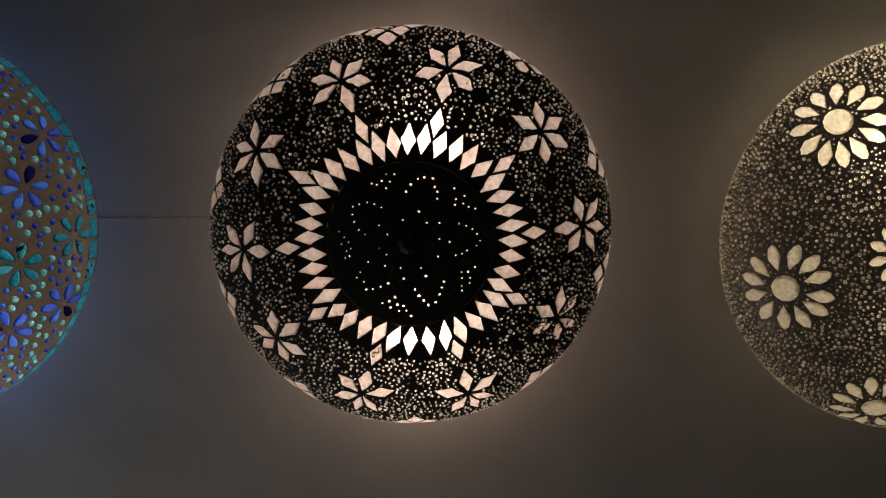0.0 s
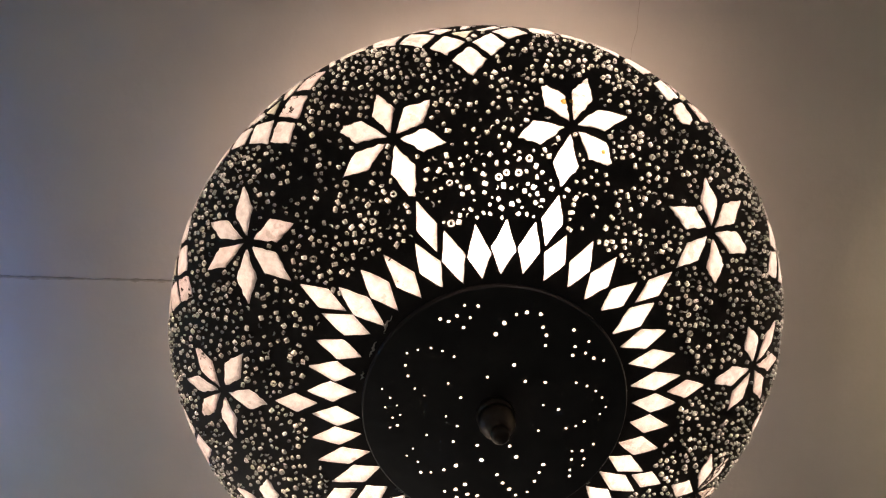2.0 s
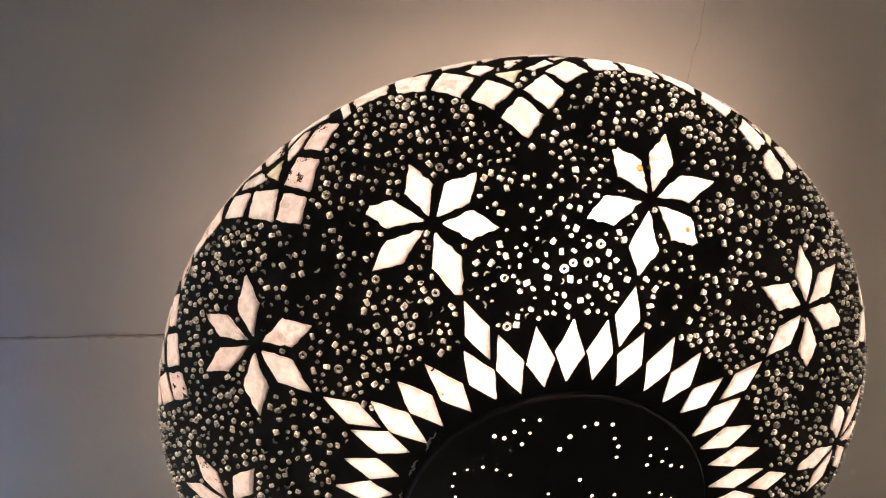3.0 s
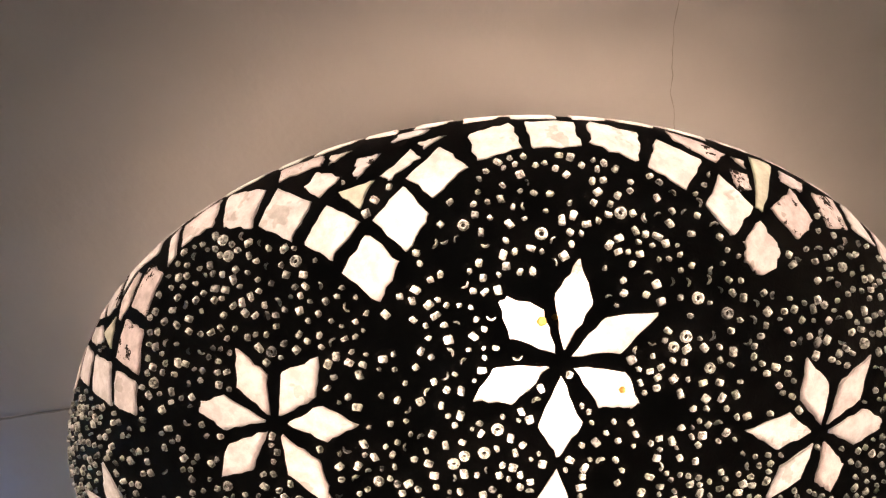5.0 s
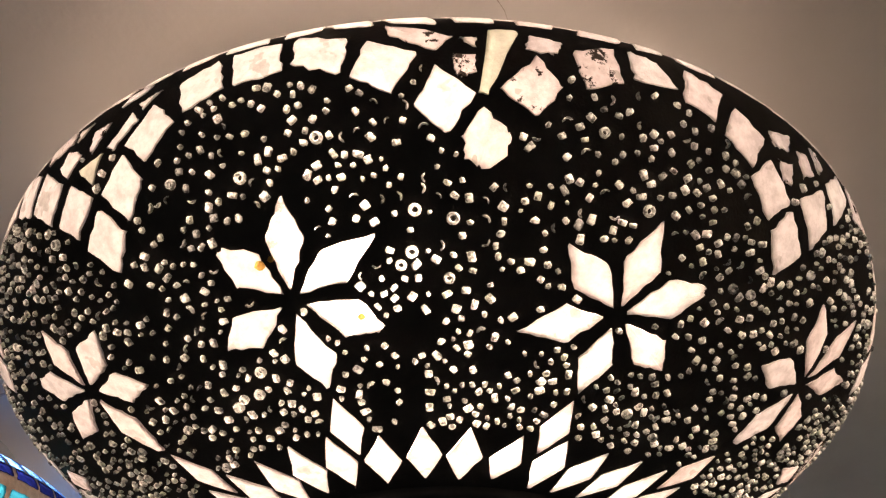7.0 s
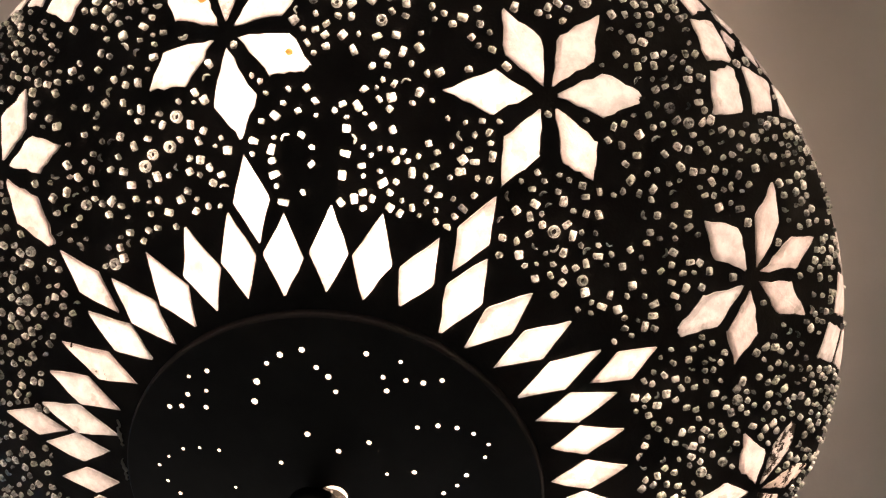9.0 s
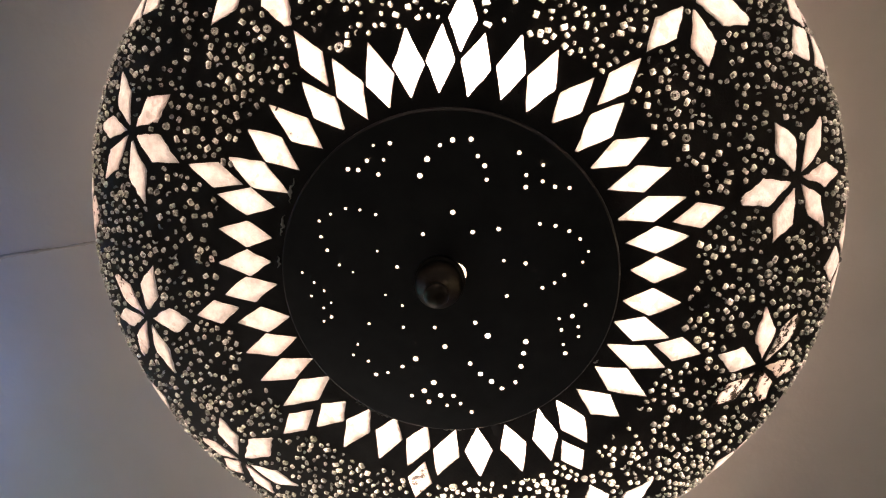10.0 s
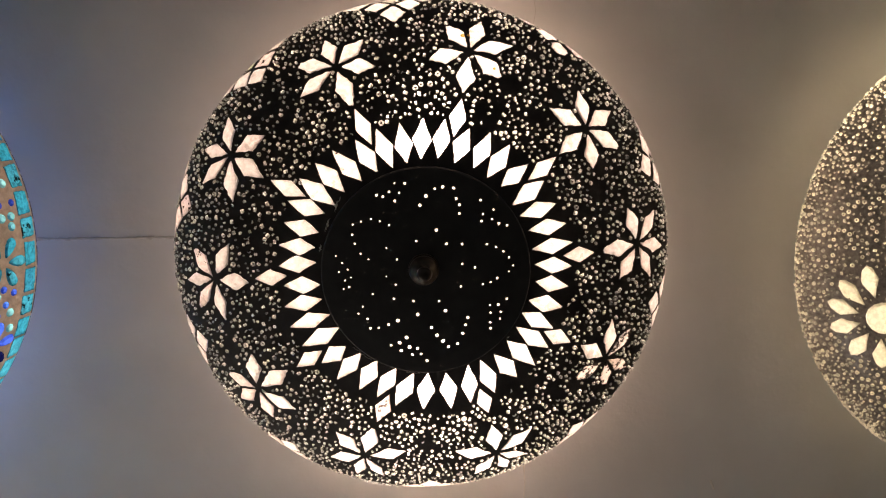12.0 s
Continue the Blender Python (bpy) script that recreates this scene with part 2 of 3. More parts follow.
def turned(outline, deg):
    c, n = math.cos(math.radians(deg)), math.sin(math.radians(deg))
    return [(c * u - n * v, n * u + c * v) for u, v in outline]


def rough_edge(corners, rng, wander=0.0003, chip=0.12, cuts=2):
    """Hand-nipped outline: chipped corners and edges that wander."""
    out = []
    k = len(corners)
    for i in range(k):
        p, q = Vector(corners[i]), Vector(corners[(i + 1) % k])
        c = chip * rng.uniform(0.3, 1.2)
        stops = [c] + [c + (1 - 2 * c) * (j + 1) / (cuts + 1) for j in range(cuts)] + [1 - c * rng.uniform(0.5, 1)]
        for f in stops:
            w = p.lerp(q, f)
            out.append((w.x + rng.uniform(-wander, wander), w.y + rng.uniform(-wander, wander)))
    return out


def tile_mesh(name, az, s, outline, mat, proud=0.0011, deep=0.0024, edge=0.0007, rng=random):
    """A glass tile: sides that go into the grout, a worn bevel and a slightly uneven face, open to the light behind."""
    k = len(outline)
    cu, cv = sum(u for u, _ in outline) / k, sum(v for _, v in outline) / k
    size = max(math.hypot(u - cu, v - cv) for u, v in outline)
    verts = [(u, v, -deep) for u, v in outline] + [(u, v, 0.0001) for u, v in outline]
    for u, v in outline:
        d = math.hypot(u - cu, v - cv)
        f = max(0.3, 1 - edge / max(d, 1e-4))
        verts.append((cu + (u - cu) * f, cv + (v - cv) * f, proud + rng.uniform(-1, 1) * 0.00005))
    verts.append((cu, cv, proud + 0.004 * size))
    back = spot(az, s).inverted()
    verts = [tuple(back @ (spot(az + math.degrees(u / float(rad(s + v))), s + v) @ Vector((0, 0, z)))) for u, v, z in verts]
    faces = []
    for i in range(k):
        j = (i + 1) % k
        faces += [(i, j, k + j, k + i), (k + i, k + j, 2 * k + j, 2 * k + i), (2 * k + i, 2 * k + j, 3 * k)]
    return mesh_from(name, verts, faces, [mat], smooth=False)


def bead_shapes():
    """Outlines of seed beads as they lie: on their side, chips, upright rings and crescents; 1 is a bead's half length."""
    barrel = [(-1, -0.55), (-0.75, -0.8), (0.75, -0.8), (1, -0.55), (1, 0.55), (0.75, 0.8), (-0.75, 0.8), (-1, 0.55)]
    short = [(-0.75, -0.5), (-0.3, -0.85), (0.5, -0.75), (0.8, -0.2), (0.7, 0.6), (0.1, 0.85), (-0.65, 0.6)]
    oval = [(math.cos(a * math.pi / 4) * 0.75, math.sin(a * math.pi / 4) * 1.0) for a in range(8)]
    chip = [(-0.7, -0.5), (0.2, -0.6), (0.75, 0.1), (0.1, 0.65), (-0.6, 0.3)]
    ring = [(math.cos(a * math.pi / 6) * 1.3, math.sin(a * math.pi / 6) * 1.3) for a in range(12)]
    moon = [(math.cos(a) * 1.15, math.sin(a) * 1.15) for a in np.linspace(-1.3, 1.3, 7)] + [(math.cos(a) * 0.75 - 0.05, math.sin(a) * 0.8) for a in np.linspace(1.1, -1.1, 5)]
    r = random.Random(8)
    out = [(barrel, 0), (short, 0), (oval, 0), (chip, 0), (ring, 1), (moon, 2)]
    for k in range(12):
        wide, tall = r.uniform(0.8, 1.15), r.uniform(0.75, 1.1)
        out.append(([(u * wide + r.uniform(-0.16, 0.16), v * tall + r.uniform(-0.16, 0.16)) for u, v in (barrel, short, oval)[k % 3]], 0))
    return out


def bead_geometry(shape, kind, size):
    """Vertices, faces and material slots of one bead."""
    k = len(shape)
    pts = [(u * size, v * size) for u, v in shape]
    if kind == 1:
        verts = [(u, v, -0.001) for u, v in pts] + [(u * 0.92, v * 0.92, 0.0009) for u, v in pts] + [(u * 0.7, v * 0.7, 0.0015) for u, v in pts]
        verts += [(u * 0.46, v * 0.46, 0.0008) for u, v in pts] + [(u * 0.42, v * 0.42, -0.0003) for u, v in pts]
        faces, slots = [], []
        for b in range(4):
            for i in range(k):
                j = (i + 1) % k
                faces.append((b * k + i, b * k + j, (b + 1) * k + j, (b + 1) * k + i))
                slots.append(0)
        faces.append(tuple(4 * k + i for i in range(k)))
        slots.append(1)
        return verts, faces, slots
    cu, cv = sum(u for u, _ in pts) / k, sum(v for _, v in pts) / k
    f = 0.72
    verts = [(u, v, -0.001) for u, v in pts] + [(u, v, 0.0005) for u, v in pts] + [(cu + (u - cu) * f, cv + (v - cv) * f, 0.0011) for u, v in pts] + [(cu, cv, 0.0012)]
    faces = []
    for i in range(k):
        j = (i + 1) % k
        faces += [(i, j, k + j, k + i), (k + i, k + j, 2 * k + j, 2 * k + i), (2 * k + i, 2 * k + j, 3 * k)]
    return verts, faces, [0] * len(faces)


def inside(pts, poly):
    """Which of the points lie inside a polygon."""
    x, y = pts[:, :1], pts[:, 1:]
    x0, y0 = poly[:, 0], poly[:, 1]
    x1, y1 = np.roll(x0, -1), np.roll(y0, -1)
    with np.errstate(divide="ignore", invalid="ignore"):
        cross = ((y0 > y) != (y1 > y)) & (x < (x1 - x0) * (y - y0) / (y1 - y0) + x0)
    return cross.sum(1) % 2 == 1


def cut_sheet(name, holes, s0, s1, mat, bands, seed, wedges=30):
    """The grout: a sheet on the bowl from s0 to s1 with an opening for every piece, made field by field."""
    rng = random.Random(seed)
    boxes = np.array([(min(x for x, _ in h), min(y for _, y in h), max(x for x, _ in h), max(y for _, y in h)) for h in holes])
    co, faces = [], []
    cut = [1000 * (s0 + (s1 - s0) * i / bands) for i in range(bands + 1)]
    for w in range(wedges):
        for b in range(bands):
            a0, a1 = 2 * math.pi * w / wedges + 0.013, 2 * math.pi * (w + 1) / wedges + 0.013
            edge = [(cut[b], a0 + (a1 - a0) * i / 6) for i in range(7)]
            edge += [(cut[b] + (cut[b + 1] - cut[b]) * i / 4, a1) for i in range(1, 4)]
            edge += [(cut[b + 1], a1 + (a0 - a1) * i / 6) for i in range(7)]
            edge += [(cut[b + 1] + (cut[b] - cut[b + 1]) * i / 4, a0) for i in range(1, 4)]
            verts = [(q * math.cos(t), q * math.sin(t)) for q, t in edge]
            verts.reverse()
            rim, polys = np.array(verts), []
            xs, ys = [v[0] for v in verts], [v[1] for v in verts]
            near = (boxes[:, 0] < max(xs)) & (boxes[:, 2] > min(xs)) & (boxes[:, 1] < max(ys)) & (boxes[:, 3] > min(ys))
            sides = [(k, (k + 1) % len(verts)) for k in range(len(verts))]
            for i in np.flatnonzero(near):
                k0, n = len(verts), len(holes[i])
                sides += [(k0 + k, k0 + (k + 1) % n) for k in range(n)]
                polys.append(np.array(holes[i]))
                verts += holes[i]
            for i in range(1, 5):
                for j in range(1, 4):
                    q = cut[b] + (cut[b + 1] - cut[b]) * (j / 4) + rng.uniform(-0.5, 0.5)
                    t = a0 + (a1 - a0) * (i / 5 + rng.uniform(-0.03, 0.03))
                    verts.append((q * math.cos(t), q * math.sin(t)))
            got = delaunay_2d_cdt([Vector(v) for v in verts], sides, [], 0, 1e-4, False)
            flat_co, tris = np.array(got[0]), np.array(got[2])
            mid = flat_co[tris].mean(1)
            keep = inside(mid, rim)
            for poly in polys:
                keep &= ~inside(mid, poly)
            base = len(co)
            for p in got[0]:
                ss, t = p.length / 1000, math.atan2(p.y, p.x)
                r, z = float(rad(ss)), float(hgt(ss))
                co.append((r * math.cos(t), r * math.sin(t), z))
            faces += [tuple(base + int(k) for k in f) for f in tris[keep]]
    return mesh_from(name, co, faces, [mat])


class Bowl:
    """Gathers the pieces of one lamp's bowl, then makes the sheet of grout and the pieces under it."""

    def __init__(self, seed):
        self.rng = random.Random(seed)
        self.pieces, self.holes, self.blocks = [], [], []

    def add(self, name, az, s, outline, mat, label="", proud=0.0004, edge=0.0002):
        """A piece; its outline is in metres round (az, s)."""
        self.pieces.append((name, az, s, outline, mat, label, proud, edge))
        self.holes.append(flat(az, s, outline))
        m = spot(az, s)
        ring = [m @ Vector((u * f, v * f, 0)) for f in (1.0, 0.6, 0.25) for u, v in outline] + [m.translation]
        self.blocks += [(p.x, p.y, p.z) for p in ring]

    def corners(self, name, quad, az, mat, label="", chip=0.08, shake=0.0, wander=0.00038):
        """A piece from corners of (degrees from az, s)."""
        r = self.rng
        quad = [(a + r.uniform(-shake, shake) * 0.3, s + r.uniform(-shake, shake) * 0.001) for a, s in quad]
        ca, cs = sum(a for a, _ in quad) / len(quad), sum(s for _, s in quad) / len(quad)
        pts = [(math.radians(a - ca) * float(rad(s)), s - cs) for a, s in quad]
        if sum(p[0] * q[1] - q[0] * p[1] for p, q in zip(pts, pts[1:] + pts[:1])) < 0:
            pts.reverse()
        self.add(name, az + ca, cs, rough_edge(pts, r, wander, chip, 4), mat, label)

    def beads(self, s0, s1, gap, size, density, weights, tries, clear=0.0030):
        """Scatters seed beads between the tiles; returns their places."""
        rng = self.rng
        cell = 0.004
        grid = {}
        for x, y, z in self.blocks:
            grid.setdefault((int(x // cell), int(y // cell), int(z // cell)), []).append((x, y, z, clear))
        # a fine net over the tiles keeps beads off them
        shapes = bead_shapes()
        out = []
        weight = [float(rad(s)) for s in np.linspace(s0, s1, 60)]
        top = max(weight)
        for _ in range(tries):
            s = rng.uniform(s0, s1)
            if rng.random() > float(rad(s)) / top:
                continue
            az = rng.uniform(-180, 180)
            m = spot(az, s)
            p = m.translation
            if rng.random() > density(p):
                continue
            c = (int(p.x // cell), int(p.y // cell), int(p.z // cell))
            kind = rng.choices(range(6), weights)[0]
            if kind < 3:
                kind = rng.choice((kind, 6 + kind, 9 + kind, 12 + kind, 15 + kind))
            own = gap * (1.3 if kind == 4 else 0.8 if kind == 3 else 1.0)
            near = False
            for dx in (-2, -1, 0, 1, 2):
                for dy in (-2, -1, 0, 1, 2):
                    for dz in (-2, -1, 0, 1, 2):
                        for x, y, z, g in grid.get((c[0] + dx, c[1] + dy, c[2] + dz), ()):
                            if (p.x - x) ** 2 + (p.y - y) ** 2 + (p.z - z) ** 2 < ((own + g) / 2 if g != clear else clear * (1.4 if kind == 4 else 1)) ** 2:
                                near = True
                                break
            if near:
                continue
            grid.setdefault(c, []).append((p.x, p.y, p.z, own))
            spin = rng.uniform(0, 360)
            z = size * (rng.choice((0.92, 1.04)) if kind == 4 else rng.choice((0.7, 0.8, 0.88, 0.95, 1.0)))
            out.append((az, s, kind, spin, z))
            self.holes.append(flat(az, s, [(u * z, v * z) for u, v in turned(shapes[kind][0], spin)]))
        return out

    def make(self, lamp, grout, s0, label, bead_list=(), bead_mats=(), singles=(0, 0, 0, 0), bands=8):
        shade = new("shade", cut_sheet("shade", self.holes, s0, S_LIP, grout, bands, 5))
        shade.parent = lamp
        tagged(shade, label)
        for name, az, s, outline, mat, text, proud, edge in self.pieces:
            ob = new(name, tile_mesh(name, az, s, outline, mat, proud, edge=edge, rng=self.rng))
            ob.parent = shade
            ob.matrix_basis = spot(az, s)
            tagged(ob, text)
        shapes = bead_shapes()
        verts, faces, slots, shared, made = [], [], [], {}, 0
        for az, s, kind, spin, size in bead_list:
            m = spot(az, s) @ Matrix.Rotation(math.radians(spin), 4, "Z")
            if singles[0] < az < singles[1] and singles[2] < s < singles[3] and made < 300:
                key = (kind, round(size, 5))
                if key not in shared:
                    v, f, q = bead_geometry(shapes[kind][0], shapes[kind][1], size)
                    shared[key] = mesh_from("bead", v, f, bead_mats, slots=q)
                ob = new("bead", shared[key])
                ob.parent, ob.matrix_basis = shade, m
                made += 1
                continue
            v, f, q = bead_geometry(shapes[kind][0], shapes[kind][1], size)
            base = len(verts)
            verts += [tuple(m @ Vector(p)) for p in v]
            faces += [tuple(base + i for i in fc) for fc in f]
            slots += q
        if faces:
            ob = new("bead_filling", mesh_from("bead_filling", verts, faces, bead_mats, slots=slots))
            ob.parent = shade
            tagged(ob, "small clear glass seed beads set in grout", kind="stuff")
        return shade


def lamp_base(name, x, y, label, group="ceiling lamps in a row"):
    ob = new(name)
    ob.location = (x, y, CEIL)
    return tagged(ob, label, "ceiling lamp", group)


def canopy(lamp, wide=0.06):
    """Enamelled pan against the ceiling, with the stem that carries bulbs and bottom plate."""
    # wide pans are enlarged and lowered to block bulb light leaking past the lip
    low = -0.021 if wide > 0.1 else -0.016
    lathe("canopy", [(0.001, low), (wide - 0.004, low), (wide - 0.001, low + 0.003), (wide, -0.001), (wide, 0.0)], STEEL, lamp, label="white enamelled ceiling pan")
    lathe("stem", [(0.005, -0.014), (0.005, -0.155)], STEEL, lamp, steps=16)


# ---- structure: the ceiling and an unseen plain room added round it, pale for bounce ----
slab("ceiling", (-W, -W, CEIL), (W, FRONT + 0.12, CEIL + 0.12), PAINT, "off-white painted plaster ceiling with fine cracks", "ceiling")
slab("floor", (-W, -W, -0.1), (W, FRONT + 0.12, 0.0), BOARDS, "plain pale stone floor", "floor")
slab("wall_east", (W, -W, 0), (W + 0.12, FRONT, CEIL), WALLPAINT, "plain off-white painted wall", "wall")


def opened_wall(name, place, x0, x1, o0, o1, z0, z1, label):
    """An unseen plain wall from x0 to x1 with one opening added to admit light: piers, lintel and sill wall."""
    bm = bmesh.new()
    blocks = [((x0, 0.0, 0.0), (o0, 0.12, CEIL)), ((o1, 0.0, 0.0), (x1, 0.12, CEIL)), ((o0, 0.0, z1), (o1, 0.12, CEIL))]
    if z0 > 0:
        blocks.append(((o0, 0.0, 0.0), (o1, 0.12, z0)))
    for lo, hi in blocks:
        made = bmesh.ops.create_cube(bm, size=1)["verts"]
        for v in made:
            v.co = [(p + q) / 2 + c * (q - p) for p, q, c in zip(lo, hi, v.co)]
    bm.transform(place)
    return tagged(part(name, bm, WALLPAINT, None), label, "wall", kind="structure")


opened_wall("wall_north", pose(0, FRONT, 0), -W, W, FILL_X0, FILL_X1, FILL_Z0, FILL_Z1, "unseen off-white wall with an opening added for the fill lamp")
opened_wall("wall_south", pose(0, -W - 0.12, 0), -W, W, -W + 0.25, W - 0.25, 0.0, CEIL - 0.12, "unseen off-white wall, opened wide to let ambient light in")
opened_wall("wall_west", pose(-W, 0, 0, 0, 0, 90), -W, FRONT, -W + 0.25, FRONT - 0.25, 0.0, CEIL - 0.12, "unseen off-white wall, opened wide to let ambient light in")


def ridge(name, along, y0, y1, side, width, rise, wander, mat, label, seed):
    """A thin uneven line on the ceiling: a hair crack or a ridge of filler."""
    rng = random.Random(seed)
    n = int(abs(y1 - y0) / 0.004)
    verts, faces = [], []
    off = 0.0
    for i in range(n + 1):
        f = i / n
        off = 0.85 * off + rng.uniform(-wander, wander)
        c = side[0] + (side[1] - side[0]) * f + off
        w = width * rng.uniform(0.4, 1.3)
        a = y0 + (y1 - y0) * f
        for d, z in ((-w, 0.001), (-0.3 * w, -rise * rng.uniform(0.6, 1.2)), (0.3 * w, -rise * rng.uniform(0.6, 1.2)), (w, 0.001)):
            verts.append((c + d, a, CEIL + z) if along == "y" else (a, c + d, CEIL + z))
    for i in range(n):
        for j in range(3):
            faces.append((4 * i + j, 4 * i + j + 1, 4 * i + j + 5, 4 * i + j + 4))
    ob = new(name, mesh_from(name, verts, faces, [mat]))
    return tagged(ob, label, "crack", kind="structure")


ridge("ceiling_joint", "x", -1.95, -0.05, (0.004, -0.0025), 0.0024, 0.0007, 0.00022, CRACK, "thin dark joint line in the ceiling", 1)
ridge("ceiling_crack", "y", -0.7, -0.05, (0.0965, 0.094), 0.0004, 0.00025, 0.0008, CRACK, "hair crack in the plaster ceiling", 2)
ridge("filler_line", "y", 0.12, 0.6, (0.0905, 0.0925), 0.0012, 0.0004, 0.0006, FILLER, "ridge of filler along a ceiling crack", 3)
ridge("plaster_chip", "y", 0.2265, 0.2355, (0.2615, 0.2655), 0.0016, 0.0012, 0.0004, FILLER, "small loose chip of plaster on the ceiling", 6)

# ---- the black lamp ----
black = lamp_base("ceiling_lamp", 0, 0, "black mosaic ceiling lamp with lit white glass flowers")
bowl = Bowl(11)
rng = bowl.rng
FLOWERS = [  # azimuth, place up the bowl, the way each petal points and its reach in mm, the azimuth, place, half length and lean of the link to the ring
    (-113.7, 0.1555, ((54, 30.2), (102, 32.0), (180, 32.7), (250, 27.6), (301, 28.8), (360, 27.6)), (-113.1, 0.1073, 14.8, 2.6)),
    (-78.0, 0.1568, ((42, 28.2), (111, 29.2), (181, 32.4), (243, 28.8), (300, 33.8), (351, 32.5)), (-77.9, 0.1069, 14.4, -0.9)),
    (-40.0, 0.1523, ((49, 30.1), (108, 30.8), (179, 30.2), (241, 27.8), (302, 32.0), (353, 32.7)), (-40.7, 0.1065, 14.0, -3.5)),
    (-4.8, 0.1593, ((39, 32.5), (99, 28.1), (181, 32.6), (235, 28.9), (302, 32.5), (348, 33.5)), (-4.8, 0.1083, 13.0, -1.6)),
    (28.7, 0.1549, ((64, 30.8), (110, 31.5), (175, 28.2), (240, 28.7), (314, 29.6), (358, 33.0)), (28.4, 0.1062, 12.7, 2.8)),
    (70.2, 0.1587, ((6, 30.5), (46, 29.3), (105, 32.7), (171, 31.4), (243, 32.2), (317, 31.5)), (67.0, 0.1053, 11.9, -3.7)),
    (107.7, 0.1555, ((40, 30.3), (115, 31.3), (182, 31.1), (243, 29.6), (307, 29.1), (360, 31.0)), (107.2, 0.1061, 13.6, -4.9)),
    (143.3, 0.1575, ((1, 27.3), (65, 27.3), (114, 31.0), (181, 33.8), (239, 28.7), (312, 28.7)), (142.5, 0.1044, 12.9, -1.6)),
    (176.5, 0.1540, ((4, 32.0), (45, 31.5), (93, 31.0), (176, 29.0), (244, 29.4), (315, 30.2)), (177.4, 0.1083, 13.0, 5.4)),
    (-149.9, 0.1618, ((16, 31.5), (61, 33.7), (121, 32.8), (178, 32.8), (239, 29.0), (320, 31.3)), (-148.8, 0.1103, 15.1, 7.5))]
RING = [-176.7, -168.8, -160.3, -151.4, -143.4, -135.1, -126.3, -116.8, -108.2, -99.6, -91.3, -83.0, -73.8, -64.8, -56.3, -46.9, -37.0, -28.1, -19.2, -10.4,
        -1.5, 7.1, 16.6, 25.3, 33.5, 42.2, 51.3, 60.9, 70.0, 80.0, 90.6, 100.4, 109.5, 118.9, 128.8, 137.6, 147.8, 156.7, 165.4, 173.6]
RING_LEAN = [10, 8, 6, 11, 1, 1, 8, 8, 5, 1, -5, -4, -8, -2, -3, -10, -1, -10, -11, -3, -7, -4, 2, -4, -2, -2, 4, -6, -16, -2, -6, -16, -12, -1, -1, -5, -3, -3, -1, -3]
RING_OUTER = [101.8, 102.7, 102.7, 106.2, 107.1, 105.4, 104.5, 101.8, 102.7, 102.7, 104.5, 104.5, 101.8, 104.5, 103.6, 101.8, 101.8, 100.9, 102.7, 104.5,
              102.7, 100.9, 100.0, 100.0, 104.5, 105.4, 101.8, 102.7, 102.7, 103.6, 101.8, 100.9, 98.1, 98.1, 100.9, 99.1, 102.7, 103.6, 101.8, 99.1]
RING_INNER = [75.2, 77.3, 77.3, 79.4, 76.2, 77.3, 75.2, 75.2, 74.1, 75.2, 76.2, 77.3, 76.2, 77.3, 76.2, 77.3, 74.1, 74.1, 75.2, 74.1,
              75.2, 76.2, 74.1, 73.0, 74.1, 75.2, 76.2, 74.1, 73.0, 74.1, 73.0, 73.0, 71.9, 71.9, 73.0, 77.3, 71.9, 73.0, 74.1, 73.0]


def diamond(half, wide, lean=0.0, skew=0.0):
    return turned([(0, -half), (wide, skew), (0, half), (-wide, skew)], lean)


for az, lean, outer, inner in zip(RING, RING_LEAN, RING_OUTER, RING_INNER):
    half = (outer - inner) / 2000 / math.cos(math.radians(lean)) + 0.0004
    shape = rough_edge(diamond(half, 0.0063 * rng.uniform(0.92, 1.05), lean, rng.uniform(-0.002, 0.0015)), rng, 0.00025, 0.06)
    bowl.add("ring_tile", az, (outer + inner) / 2000, shape, OPAL)
for az, s, petals, (link_az, link_s, link_half, link_lean) in FLOWERS:
    bowl.blocks.append(tuple(spot(az, s).translation))
    bowl.add("link_tile", link_az, link_s, rough_edge(diamond((link_half - 0.6) / 1000, 0.0058 * rng.uniform(0.93, 1.05), link_lean), rng, 0.0002, 0.05), OPAL)
    ways = [way for way, _ in petals]
    for k, (way, reach) in enumerate(petals):
        gap = min((way - q) % 360 for q in ways if q != way), min((q - way) % 360 for q in ways if q != way)
        tip, base = reach / 1000, 0.0034
        mid, half = (tip + base) / 2, (tip - base) / 2
        wide = min(0.0067, 0.000128 * min(gap)) * rng.uniform(0.92, 1.04)
        leaf = [(u, v - mid) for u, v in diamond(half, wide, 0, rng.uniform(-0.003, 0.0012))]
        if rng.random() < 0.2:  # a tip nipped off
            leaf = leaf[1:] + [(-0.0018, leaf[0][1] + 0.002), (0.0012, leaf[0][1] + 0.0012)]
        leaf = [(-u, -v) for u, v in leaf]
        leaf = turned(leaf, way)
        cu, cv = sum(p[0] for p in leaf) / len(leaf), sum(p[1] for p in leaf) / len(leaf)
        ss = s + cv
        az2 = az + math.degrees(cu / float(rad(ss)))
        bowl.add("petal", az2, ss, rough_edge([(u - cu, v - cv) for u, v in leaf], rng, 0.00045, 0.06, 4),
                 OPAL_BROKEN if 25 < az < 35 and k in (0, 3, 4, 5) else OPAL)
# the garland below the belly: points between the flowers, arches over them
order = sorted(FLOWERS)
tips = [((a[0] + (b[0] if b[0] > a[0] else b[0] + 360)) / 2) for a, b in zip(order, order[1:] + order[:1])]
